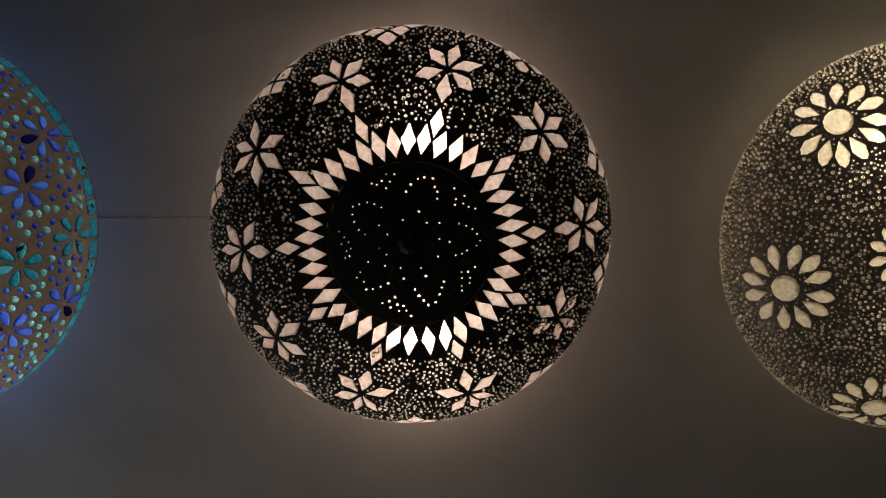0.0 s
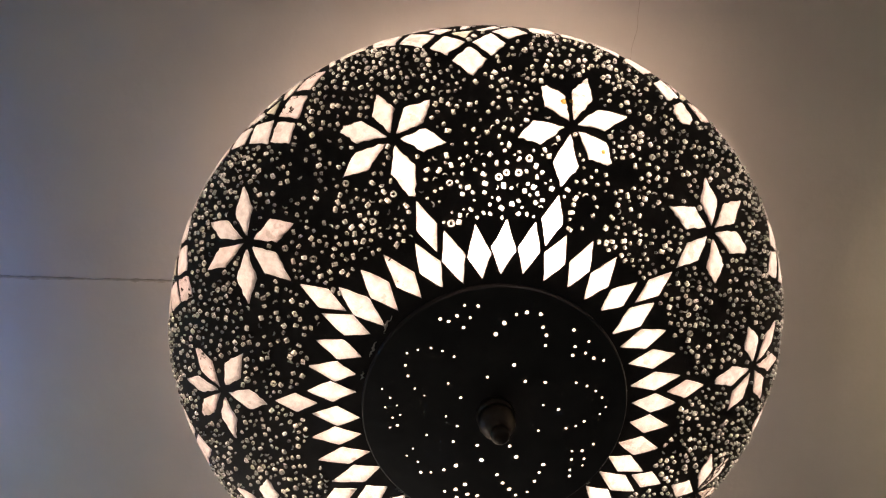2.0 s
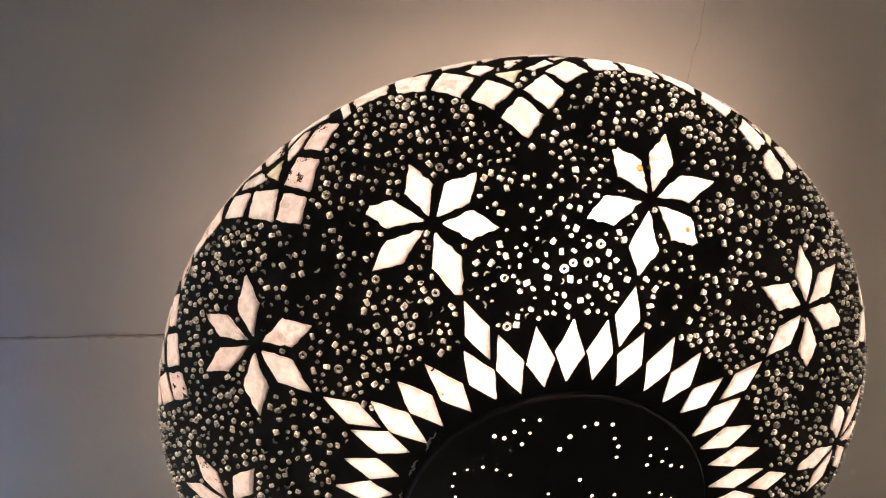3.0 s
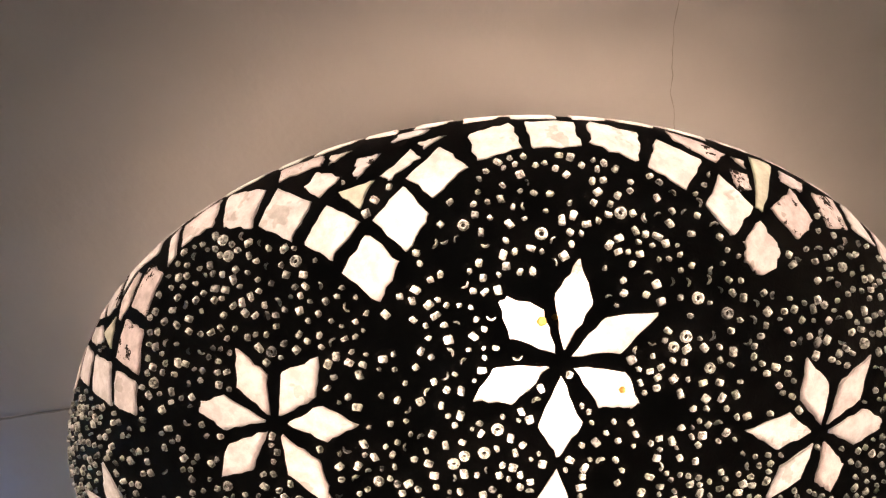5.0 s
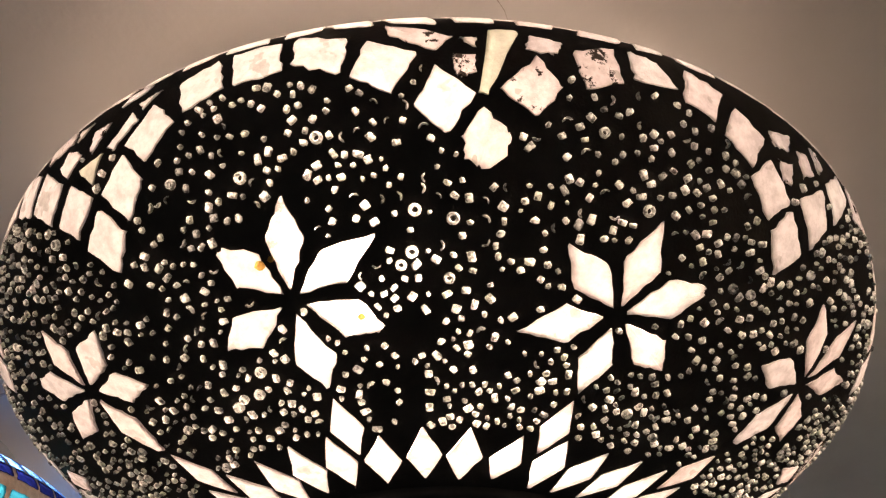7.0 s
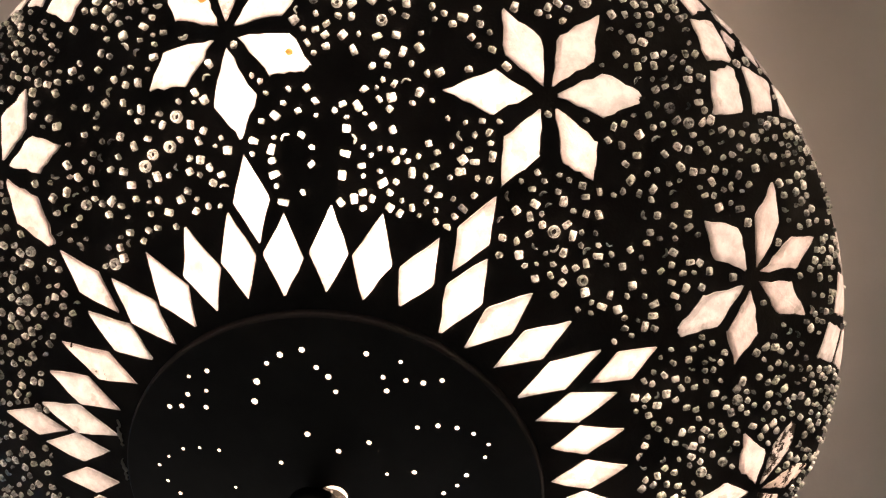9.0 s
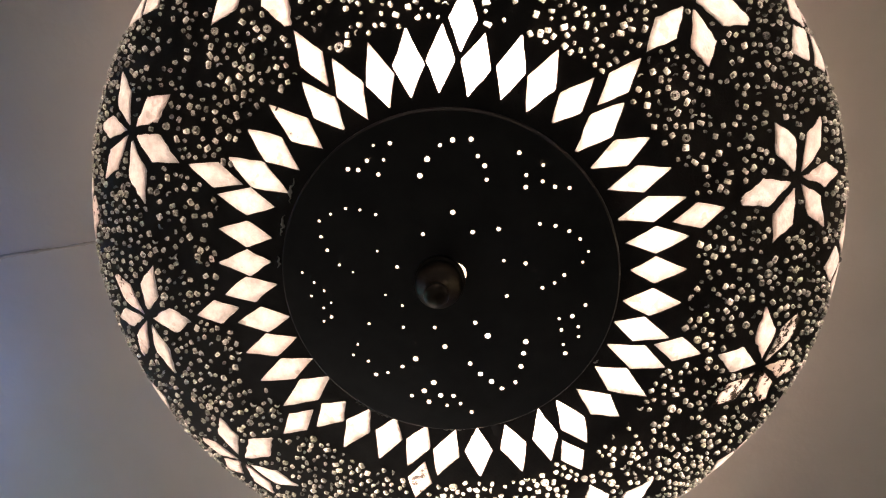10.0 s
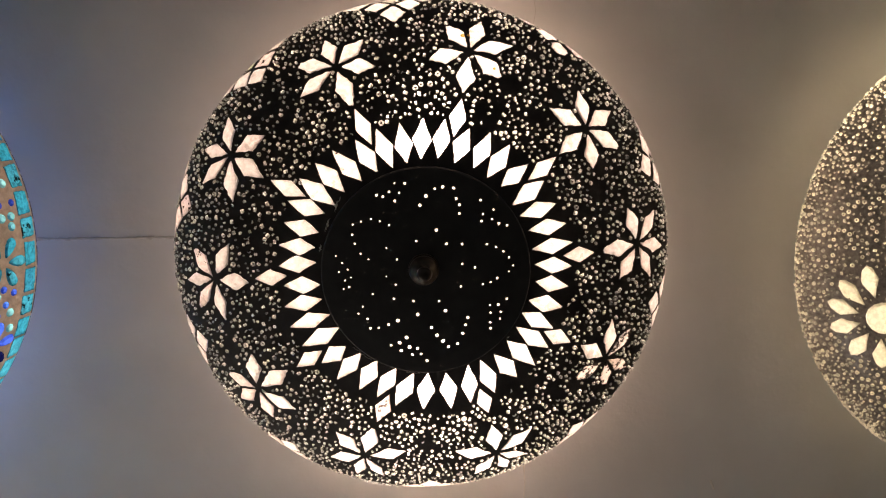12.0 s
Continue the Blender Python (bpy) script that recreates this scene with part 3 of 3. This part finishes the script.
tips = [-96.6 if abs(t + 96) < 3 else -57.4 if abs(t + 59) < 3 else t for t in tips]


def garland_tiles(tip, mat, *quads):
    for quad in quads:
        bowl.corners("garland_tile", quad, tip, mat, chip=0.07, shake=0.25, wander=0.0006)


tips = [-22.3 if abs(t + 22.3) < 3 else t for t in tips]
# the three points that the camera passes nearest, tile by tile
garland_tiles(-96.6, OPAL,
              [(0.0, 0.2026), (2.8, 0.1916), (-0.3, 0.1810), (-3.4, 0.1931)], [(4.0, 0.2161), (6.2, 0.2055), (3.7, 0.1940), (0.5, 0.2060)],
              [(7.9, 0.2300), (10.3, 0.2199), (6.8, 0.2104), (4.2, 0.2190)], [(-3.8, 0.2171), (-0.6, 0.2075), (-4.1, 0.1970), (-6.5, 0.2055)],
              [(-9.1, 0.2310), (-5.1, 0.2195), (-7.7, 0.2078), (-11.2, 0.2180)], [(-15.6, 0.2405), (-10.6, 0.2335), (-12.1, 0.2185), (-15.6, 0.2247)],
              [(-16.6, 0.2410), (-17.0, 0.2286), (-21.8, 0.2280), (-21.8, 0.2390)], [(-4.5, 0.2320), (-2.1, 0.2257), (-4.4, 0.2203), (-6.1, 0.2261)],
              [(5.0, 0.2310), (6.0, 0.2262), (2.7, 0.2199), (1.8, 0.2218)])
garland_tiles(-96.6, OPAL_WORN,
              [(2.1, 0.2320), (-0.4, 0.2229), (-0.9, 0.2257), (-0.4, 0.2324)], [(-0.8, 0.2372), (-3.4, 0.2335), (-3.4, 0.2385)],
              [(8.5, 0.2354), (6.2, 0.2305), (5.6, 0.2338)], [(6.8, 0.2409), (6.0, 0.2378), (3.1, 0.2359), (4.0, 0.2410)], [(-4.0, 0.2400), (-4.2, 0.2345), (-9.0, 0.2340), (-9.0, 0.2405)])
garland_tiles(-96.6, PALE, [(1.2, 0.2214), (-0.3, 0.2112), (-2.5, 0.2195)])
garland_tiles(-57.4, OPAL,
              [(-28.9, 0.2335), (-24.4, 0.2392), (-23.7, 0.2266), (-28.0, 0.2215)], [(-23.2, 0.2397), (-18.1, 0.2397), (-18.1, 0.2266), (-22.8, 0.2263)],
              [(-16.8, 0.2405), (-11.7, 0.2359), (-12.7, 0.2222), (-17.1, 0.2284)], [(-10.2, 0.2346), (-5.8, 0.2276), (-7.9, 0.2140), (-11.6, 0.2204)],
              [(-4.1, 0.2233), (-0.6, 0.2137), (-3.1, 0.2010), (-6.2, 0.2099)], [(14.4, 0.2380), (17.2, 0.2364), (19.2, 0.2278), (14.4, 0.2262)])
garland_tiles(-57.4, OPAL_WORN,
              [(0.2, 0.2094), (2.6, 0.2021), (2.5, 0.1962), (0.6, 0.1907), (-1.4, 0.1941), (-1.8, 0.2011)], [(5.1, 0.2286), (7.4, 0.2185), (5.1, 0.2074), (1.5, 0.2156)],
              [(8.4, 0.2325), (12.6, 0.2380), (13.3, 0.2240), (9.6, 0.2184)], [(-2.4, 0.2276), (-0.5, 0.2276), (-0.6, 0.2209), (-1.7, 0.2187), (-2.3, 0.2223)],
              [(-8.6, 0.2415), (-2.4, 0.2349), (-3.9, 0.2290), (-8.3, 0.2356)], [(4.5, 0.2380), (7.8, 0.2362), (6.6, 0.2300), (4.0, 0.2305)], [(-2.0, 0.2344), (-0.1, 0.2349), (-0.5, 0.2300)])
bowl.corners("garland_tile", [(0.9, 0.2390), (3.7, 0.2390), (0.6, 0.2130), (-0.3, 0.2142)], -57.4, PALE, "pale green glass wedge", shake=0.2)
garland_tiles(-22.3, OPAL,
              [(-14.7, 0.2378), (-10.4, 0.2339), (-11.8, 0.2199), (-15.4, 0.2242)], [(-9.1, 0.2300), (-5.2, 0.2223), (-7.1, 0.2098), (-10.8, 0.2171)],
              [(-7.0, 0.2065), (-4.4, 0.2162), (-0.9, 0.2055), (-3.9, 0.1960)], [(-0.6, 0.2035), (2.8, 0.1921), (-0.1, 0.1808), (-2.9, 0.1936)],
              [(0.4, 0.2085), (4.6, 0.2190), (6.2, 0.2060), (4.0, 0.1955)], [(5.7, 0.2238), (9.7, 0.2344), (11.6, 0.2271), (7.6, 0.2090)])
garland_tiles(-22.3, OPAL_WORN, [(-3.4, 0.2178), (-0.9, 0.2195), (-1.2, 0.2115), (-2.3, 0.2115)], [(0.1, 0.2261), (2.0, 0.2286), (3.0, 0.2218), (1.0, 0.2166)],
              [(3.4, 0.2344), (4.8, 0.2344), (5.6, 0.2285), (4.0, 0.2242)], [(-4.5, 0.2271), (-0.8, 0.2320), (-1.4, 0.2233), (-3.8, 0.2223)])
# the points further round
for n, tip in enumerate(tips):
    near = tip in (-96.6, -57.4, -22.3)
    d, e = rng.uniform(-0.001, 0.002), rng.uniform(-0.001, 0.001)
    c = d * 0.3
    if not near:
        bowl.corners("garland_tile", [(0, 0.2030 + 0.6 * d), (2.9, 0.1922 + 0.9 * d), (0, 0.1815 + d), (-2.9, 0.1922 + 0.9 * d)], tip, OPAL_WORN if n % 4 == 1 else OPAL, shake=0.8)
        for sgn in (1, -1):
            worn = OPAL_WORN if rng.random() < 0.2 else OPAL
            bowl.corners("garland_tile", [(0.6 * sgn, 0.2065 + e), (4.0 * sgn, 0.2170 + e), (6.6 * sgn, 0.2060 + e), (3.4 * sgn, 0.1945 + e)], tip, worn, shake=0.8)
            bowl.corners("garland_tile", [(4.8 * sgn, 0.2190 + e), (8.0 * sgn, 0.2312), (10.5 * sgn, 0.2215), (7.3 * sgn, 0.2095 + e)], tip, worn, shake=0.8)
            bowl.corners("garland_tile", [(1.9 * sgn, 0.2185 + e), (4.2 * sgn, 0.2205 + e), (6.4 * sgn, 0.2295), (5.6 * sgn, 0.2335), (2.3 * sgn, 0.2265 + c)], tip, OPAL_WORN if rng.random() < 0.5 else OPAL, chip=0.12, shake=1)
            bowl.corners("garland_tile", [(2.6 * sgn, 0.2300), (5.2 * sgn, 0.2362), (9.0 * sgn, 0.2345), (9.6 * sgn, 0.2405), (3.0 * sgn, 0.2405)], tip, OPAL_WORN if rng.random() < 0.4 else OPAL, chip=0.12, shake=1)
        bowl.corners("garland_tile", [(-1.7, 0.2210 + e), (1.5, 0.2225 + e), (0, 0.2108 + e)], tip, PALE, "pale green glass chip", shake=0.5)
        bowl.corners("garland_tile", [(-1.6, 0.2285), (1.4, 0.2275), (1.9, 0.2400), (-1.7, 0.2405)], tip, OPAL_WORN, chip=0.15, shake=1)
    if tip in (-96.6, -57.4):  # the arch on to the next point is laid already
        continue
    nxt = tips[(n + 1) % len(tips)]
    nxt += 360 if nxt < tip else 0
    lo, hi = (12.2 if tip == -22.3 else 10.9), nxt - tip - (22.5 if nxt == -96.6 else 10.9)
    steps = 3 if hi - lo > 12 else 2 if hi - lo > 6 else 1
    w = (hi - lo) / steps
    for k in range(steps):
        a, b = lo + k * w + 0.4, lo + (k + 1) * w - 0.4
        b0, b1, t0, t1 = ((0.2218, 0.2258, 0.2372, 0.2405), (0.2264, 0.2268, 0.2418, 0.2420), (0.2252, 0.2224, 0.2405, 0.2378))[k]
        bowl.corners("garland_tile", [(a, b0), (b, b1), (b, t1), (a, t0)], tip, OPAL_WORN if rng.random() < 0.25 else OPAL, shake=1.2)
row = 0
for lo, hi, width in ((0.2425, 0.2530, 5.2), (0.2543, 0.2690, 5.6), (0.2705, 0.2860, 6.2)):
    az = -180.0 + row
    row += 1.7
    while az < 178 + row - 4:
        w = width * rng.uniform(0.75, 1.2)
        slant = rng.uniform(-1.2, 1.2)
        bowl.corners("rim_tile", [(-w / 2 + 0.55, lo), (w / 2 - 0.55, lo), (w / 2 - 0.55 + slant, hi), (-w / 2 + 0.55 + slant, hi)], az + w / 2, CLEAR if row > 2 else OPAL, shake=1.5, chip=0.12)
        az += w + (0.6 if row < 2 else 0.1)


def patchy(p):
    """Beads lie denser in some places than in others."""
    v = 0.3 * noise.noise((p.x * 22, p.y * 22, p.z * 22)) + 0.8 * noise.noise((p.x * 90 + 5, p.y * 90, p.z * 90))
    return min(1.0, max(0.05, 0.66 + 1.4 * v))


beads = bowl.beads(0.1045, 0.2245, 0.0033, 0.00146, patchy, (34, 26, 12, 11, 6, 11), 31000, 0.0025)
bowl.make(black, GROUT, 0.064, "black grout bowl set with white glass mosaic", beads, [BEAD, GROUT], (-118, -40, 0.172, 0.2245))
canopy(black)


def glue_spot(az, s, size):
    """A small amber bead of glue on a petal."""
    m = spot(az, s)
    verts, faces = [], []
    for f, h in ((1.0, 0.0002), (0.8, 0.0010), (0.35, 0.0014)):
        verts += [tuple(m @ Vector((size * f * math.cos(k * math.pi / 5) * (1 + 0.2 * math.sin(3 * k)), size * f * math.sin(k * math.pi / 5), h))) for k in range(10)]
    for b in range(2):
        faces += [(10 * b + k, 10 * b + (k + 1) % 10, 10 * b + 10 + (k + 1) % 10, 10 * b + 10 + k) for k in range(10)]
    faces.append(tuple(range(20, 30)))
    ob = new("glue_spot", mesh_from("glue_spot", verts, faces, [AMBER]))
    ob.parent = black
    return tagged(ob, "small amber spot of glue")


for az, s, size in ((-80.3, 0.1696, 0.0016), (-70.5, 0.1490, 0.0011), (-78.9, 0.1708, 0.0010)):
    glue_spot(az, s, size)


# pin holes of the bottom plate, sector by sector: azimuth, distance from the middle in mm
PINS_A = ((-179, 59), (-177, 53), (-173, 57), (-169, 62), (-166, 40), (-163, 46), (-157, 52), (-154, 22), (-152, 56), (-147, 32), (-146, 59), (-141, 56), (-135, 52), (-131, 47), (-127, 41), (-122, 62), (-119, 59), (-114, 60), (-113, 53), (-109, 64))
PINS_B = ((-108, 57), (-107, 23), (-103, 62), (-95, 46), (-90, 52), (-84, 57), (-79, 59), (-77, 30), (-72, 60), (-68, 54), (-64, 51), (-61, 46), (-56, 24), (-53, 61), (-46, 55), (-43, 62), (-43, 51), (-39, 57), (-39, 31), (-34, 59))
PINS_C = ((-30, 63), (-25, 45), (-20, 50), (-15, 54), (-14, 25), (-10, 57), (-6, 33), (-4, 59), (0, 56), (5, 48), (9, 44), (12, 39), (19, 58), (22, 25), (25, 54), (28, 49), (29, 58), (33, 60), (33, 52), (39, 56), (42, 59))
PINS_D = ((48, 42), (54, 45), (60, 49), (64, 29), (66, 21), (67, 54), (74, 54), (77, 49), (81, 44), (85, 38), (90, 62), (94, 57), (97, 53), (100, 58), (102, 29), (103, 53), (107, 47), (108, 57), (111, 52))
PINS_E = ((115, 21), (116, 56), (121, 38), (126, 44), (131, 50), (135, 54), (142, 28), (142, 51), (149, 54), (152, 49), (159, 39), (160, 22), (169, 57), (170, 53), (175, 55), (176, 27), (177, 51))


def pin_places():
    """Pin holes: five loops, five clusters and an inner star; those under the bulbs are widened to imitate their
    stronger glow.
    """
    r = random.Random(4)
    out = []
    for a, d in PINS_A + PINS_B + PINS_C + PINS_D + PINS_E:
        w = r.uniform(0.6, 0.95) * (1.3 if -97 < a < -60 or 40 < a < 125 else 0.85 if abs(a) > 140 else 1.0)
        out.append((math.cos(math.radians(a)) * d / 1000, math.sin(math.radians(a)) * d / 1000, w / 1000))
    return out


def plate_height(r):
    return float(np.interp(r, OUTLINE[:299, 0], OUTLINE[:299, 1])) - DROP - 0.0035


def bottom_plate(lamp, radius=0.0705):
    verts, polys = [], []

    def circle(x, y, r, n):
        polys.append(list(range(len(verts), len(verts) + n)))
        verts.extend((1000 * (x + r * math.cos(2 * math.pi * i / n)), 1000 * (y + r * math.sin(2 * math.pi * i / n))) for i in range(n))

    circle(0.0035, -0.0035, 0.0048, 24)
    for x, y, w in pin_places():
        circle(x, y, w, 7)
    for i in range(1, 13):
        rr, n = radius * i / 12, 12 + 8 * i
        verts.extend((1000 * rr * math.cos(2 * math.pi * k / n), 1000 * rr * math.sin(2 * math.pi * k / n)) for k in range(n))
    got = delaunay_2d_cdt([Vector(v) for v in verts], [], polys, 0, 1e-4)
    co = [(p.x / 1000, p.y / 1000, plate_height(p.length / 1000)) for p in got[0]]
    faces = [tuple(f)[::-1] for f, o in zip(got[2], got[5]) if not o]
    plate = new("bottom_plate", mesh_from("bottom_plate", co, faces, [PLATE]))
    plate.parent = lamp
    tagged(plate, "black metal bottom plate pierced with pin holes")
    z = plate_height(radius)
    lathe("plate_rim", [(radius - 0.0006, z - 0.0001), (radius + 0.0006, z + 0.0006), (radius + 0.0009, z + 0.0018), (radius + 0.0010, z + 0.0045)], PLATE, plate, steps=96)
    # disc added behind the plate so that the pin holes read as lit
    lathe("light_disc", [(0.006, plate_height(0.006) + 0.0022)] + [(r, plate_height(r) + 0.0022) for r in (0.02, 0.035, 0.05, 0.062, 0.0675)], FROST, plate, steps=64, label="added frosted disc that makes the pin holes glow")
    fx = lathe("finial", [(0.0001, -0.1965), (0.003, -0.1962), (0.0046, -0.1945), (0.0050, -0.1925), (0.0046, -0.1905), (0.0042, -0.1890), (0.0062, -0.1872),
                          (0.0086, -0.1845), (0.0096, -0.1810), (0.0099, -0.1785), (0.0092, -0.1777), (0.0092, -0.1765), (0.0101, -0.1757), (0.0103, -0.1738), (0.0092, -0.1725), (0.0092, -0.1700), (0.004, -0.1690), (0.004, -0.160)],
               BRONZE, plate, steps=40, label="small turned dark bronze finial", centre=(-0.002, -0.0045))
    return plate


plate = bottom_plate(black)


def grout_flake(az0, az1, s0, s1, width, seed):
    """A ragged light scrape where the grout round the plate was rubbed off."""
    r = random.Random(seed)
    n = max(6, int(abs(az1 - az0) / 0.7))
    verts, faces = [], []
    for i in range(n + 1):
        f = i / n
        m = spot(az0 + (az1 - az0) * f, s0 + (s1 - s0) * f + r.uniform(-0.0006, 0.0006))
        w = width * r.uniform(0.15, 1.2) * math.sin(math.pi * (0.08 + 0.84 * f))
        for d, h in ((-w, 0.0001), (-0.2 * w, 0.0011 * r.uniform(0.5, 1)), (w, 0.0001)):
            verts.append(tuple(m @ Vector((0, d, h))))
    for i in range(n):
        for j in range(2):
            faces.append((3 * i + j, 3 * i + 3 + j, 3 * i + 4 + j, 3 * i + 1 + j))
    ob = new("grout_flake", mesh_from("grout_flake", verts, faces, [FILLER]))
    ob.parent = black
    return tagged(ob, "pale scrape in the black grout")


for k, (a0, a1, s0, s1, w) in enumerate(((-138.2, -146.0, 0.0772, 0.0742, 0.0011), (-150.5, -157.8, 0.0745, 0.0738, 0.0010), (134.0, 121.5, 0.0732, 0.0735, 0.0005),
                                         (101.5, 94.0, 0.0728, 0.0728, 0.0005), (-165.0, -169.0, 0.0736, 0.0736, 0.0006), (40.9, 39.4, 0.0738, 0.0745, 0.0005))):
    grout_flake(a0, a1, s0, s1, w, 50 + k)

# ---- the turquoise lamp ----
blue = lamp_base("ceiling_lamp", LEFT_X, LEFT_Y, "turquoise and cobalt mosaic ceiling lamp in tan grout")
bowl = Bowl(23)
rng = bowl.rng


def drop_shape(length, wide, n=12):
    """A teardrop petal, its point towards the flower's heart."""
    out = []
    for i in range(n):
        a = 2 * math.pi * i / n
        v = -math.cos(a)
        out.append((wide * math.sin(a) * (0.55 + 0.45 * v) ** 0.5 * 1.05, length / 2 * v))
    return out


def round_shape(r, n=9, squash=1.0):
    return [(r * math.cos(2 * math.pi * i / n), squash * r * math.sin(2 * math.pi * i / n)) for i in range(n)]


blooms = [(-27.3, 0.1987, BLUE), (-14.1, 0.1637, BLUE), (2.7, 0.2006, TURQ), (11.6, 0.153, TURQ), (23.4, 0.2006, BLUE), (35.1, 0.1643, BLUE)]
for k in range(9):
    blooms.append((62 + 30 * k, (0.190, 0.155)[k % 2], (TURQ, BLUE)[k % 3 == 0]))
for k in range(7):
    blooms.append((-5 + 51.4 * k, 0.105, (TURQ, BLUE)[k % 2]))
for k in range(3):
    blooms.append((60 + 120 * k, 0.055, (BLUE, TURQ)[k % 2]))
for az, s, mat in blooms:
    spin = rng.uniform(0, 60)
    odd = rng.randrange(6)
    for k in range(6):
        ang = math.radians(60 * k + spin)
        d = 0.0125
        ss = s + d * math.cos(ang)
        a2 = az - math.degrees(d * math.sin(ang) / float(rad(ss)))
        bowl.add("petal", a2, ss, turned(drop_shape(0.0165, 0.0052), math.degrees(ang)), NAVY if k == odd and mat is BLUE else mat, proud=0.0016, edge=0.0014)
taken = np.array(bowl.blocks)
dots = np.zeros((0, 3))
for _ in range(16000):
    s = rng.uniform(0.03, 0.2165)
    if rng.random() > float(rad(s)) / 0.19:
        continue
    az = rng.uniform(-180, 180)
    p = spot(az, s).translation
    if ((taken - p) ** 2).sum(1).min() < 0.0047**2 or (len(dots) and ((dots - p) ** 2).sum(1).min() < 0.0075**2):
        continue
    dots = np.vstack([dots, p])
    big = rng.random() < 0.5
    bowl.add("dot", az, s, round_shape(0.0035 if big else 0.0028, 10), MINT if big else BLUE, proud=0.0015, edge=0.0014)
for lo, hi, width, mat in ((0.2210, 0.2370, 5.8, TURQ), (0.2440, 0.2535, 5.5, NAVY), (0.2550, 0.2730, 5.5, AZURE), (0.2750, 0.2960, 6.5, AZURE)):
    az = -180.0
    while az < 180 - width * 0.8:
        w = width * rng.uniform(0.85, 1.15)
        bowl.corners("rim_tile", [(-w / 2 + 0.45, lo), (w / 2 - 0.45, lo), (w / 2 - 0.45, hi), (-w / 2 + 0.45, hi)], az + w / 2, mat, shake=1, chip=0.06)
        az += w
bowl.make(blue, TAN, 0.018, "tan grout bowl set with blue glass mosaic")
canopy(blue, 0.123)
lathe("bottom_plate", [(0.0001, -0.1625), (0.017, -0.1622), (0.019, -0.161), (0.019, -0.158)], PLATE, blue)

# ---- the cream lamp ----
cream = lamp_base("ceiling_lamp", RIGHT_X, RIGHT_Y, "smoky beaded ceiling lamp with cream glass daisies")
bowl = Bowl(37)
rng = bowl.rng


def daisy(az, s, scale=1.0):
    bowl.add("daisy_heart", az, s, round_shape(0.0092 * scale, 14), CREAM, proud=0.0016, edge=0.0012)
    spin = rng.uniform(0, 28)
    for k in range(12):
        ang = math.radians(30 * k + spin + rng.uniform(-3, 3))
        d = 0.0215 * scale
        ss = s + d * math.cos(ang)
        a2 = az - math.degrees(d * math.sin(ang) / float(rad(ss)))
        leaf = turned([(0, -0.0092), (0.0047, 0.001), (0.0029, 0.0072), (0, 0.0096), (-0.0029, 0.0072), (-0.0047, 0.001)], math.degrees(ang))
        bowl.add("daisy_petal", a2, ss, rough_edge([(u * scale, v * scale) for u, v in leaf], rng, 0.0002, 0.08, 1), CREAM)


DAISIES = [(-134.9, 0.1679), (166.1, 0.1624), (109.5, 0.172), (60.0, 0.160), (15.0, 0.150), (-35.0, 0.160), (-85.0, 0.150)]
for az, s in DAISIES:
    daisy(az, s, 1.36)
daisy(0, 0.062)
daisy(180, 0.062)
for lo, hi, width in ((0.2600, 0.2760, 6.0),):
    az = -180.0
    while az < 175:
        w = width * rng.uniform(0.85, 1.15)
        bowl.corners("rim_tile", [(-w / 2 + 0.4, lo), (w / 2 - 0.4, lo), (w / 2 - 0.4, hi), (-w / 2 + 0.4, hi)], az + w / 2, CREAM, shake=1, chip=0.1)
        az += w
beads = bowl.beads(0.03, 0.256, 0.0031, 0.00128, lambda p: 0.95, (20, 18, 10, 8, 40, 6), 70000)
bowl.make(cream, BROWN, 0.018, "smoky brown grout bowl set with glass beads", beads, [SANDBEAD, BROWN], (150, 180, 0.10, 0.25))
canopy(cream, 0.123)
lathe("bottom_plate", [(0.0001, -0.1625), (0.017, -0.1622), (0.019, -0.161), (0.019, -0.158)], PLATE, cream)
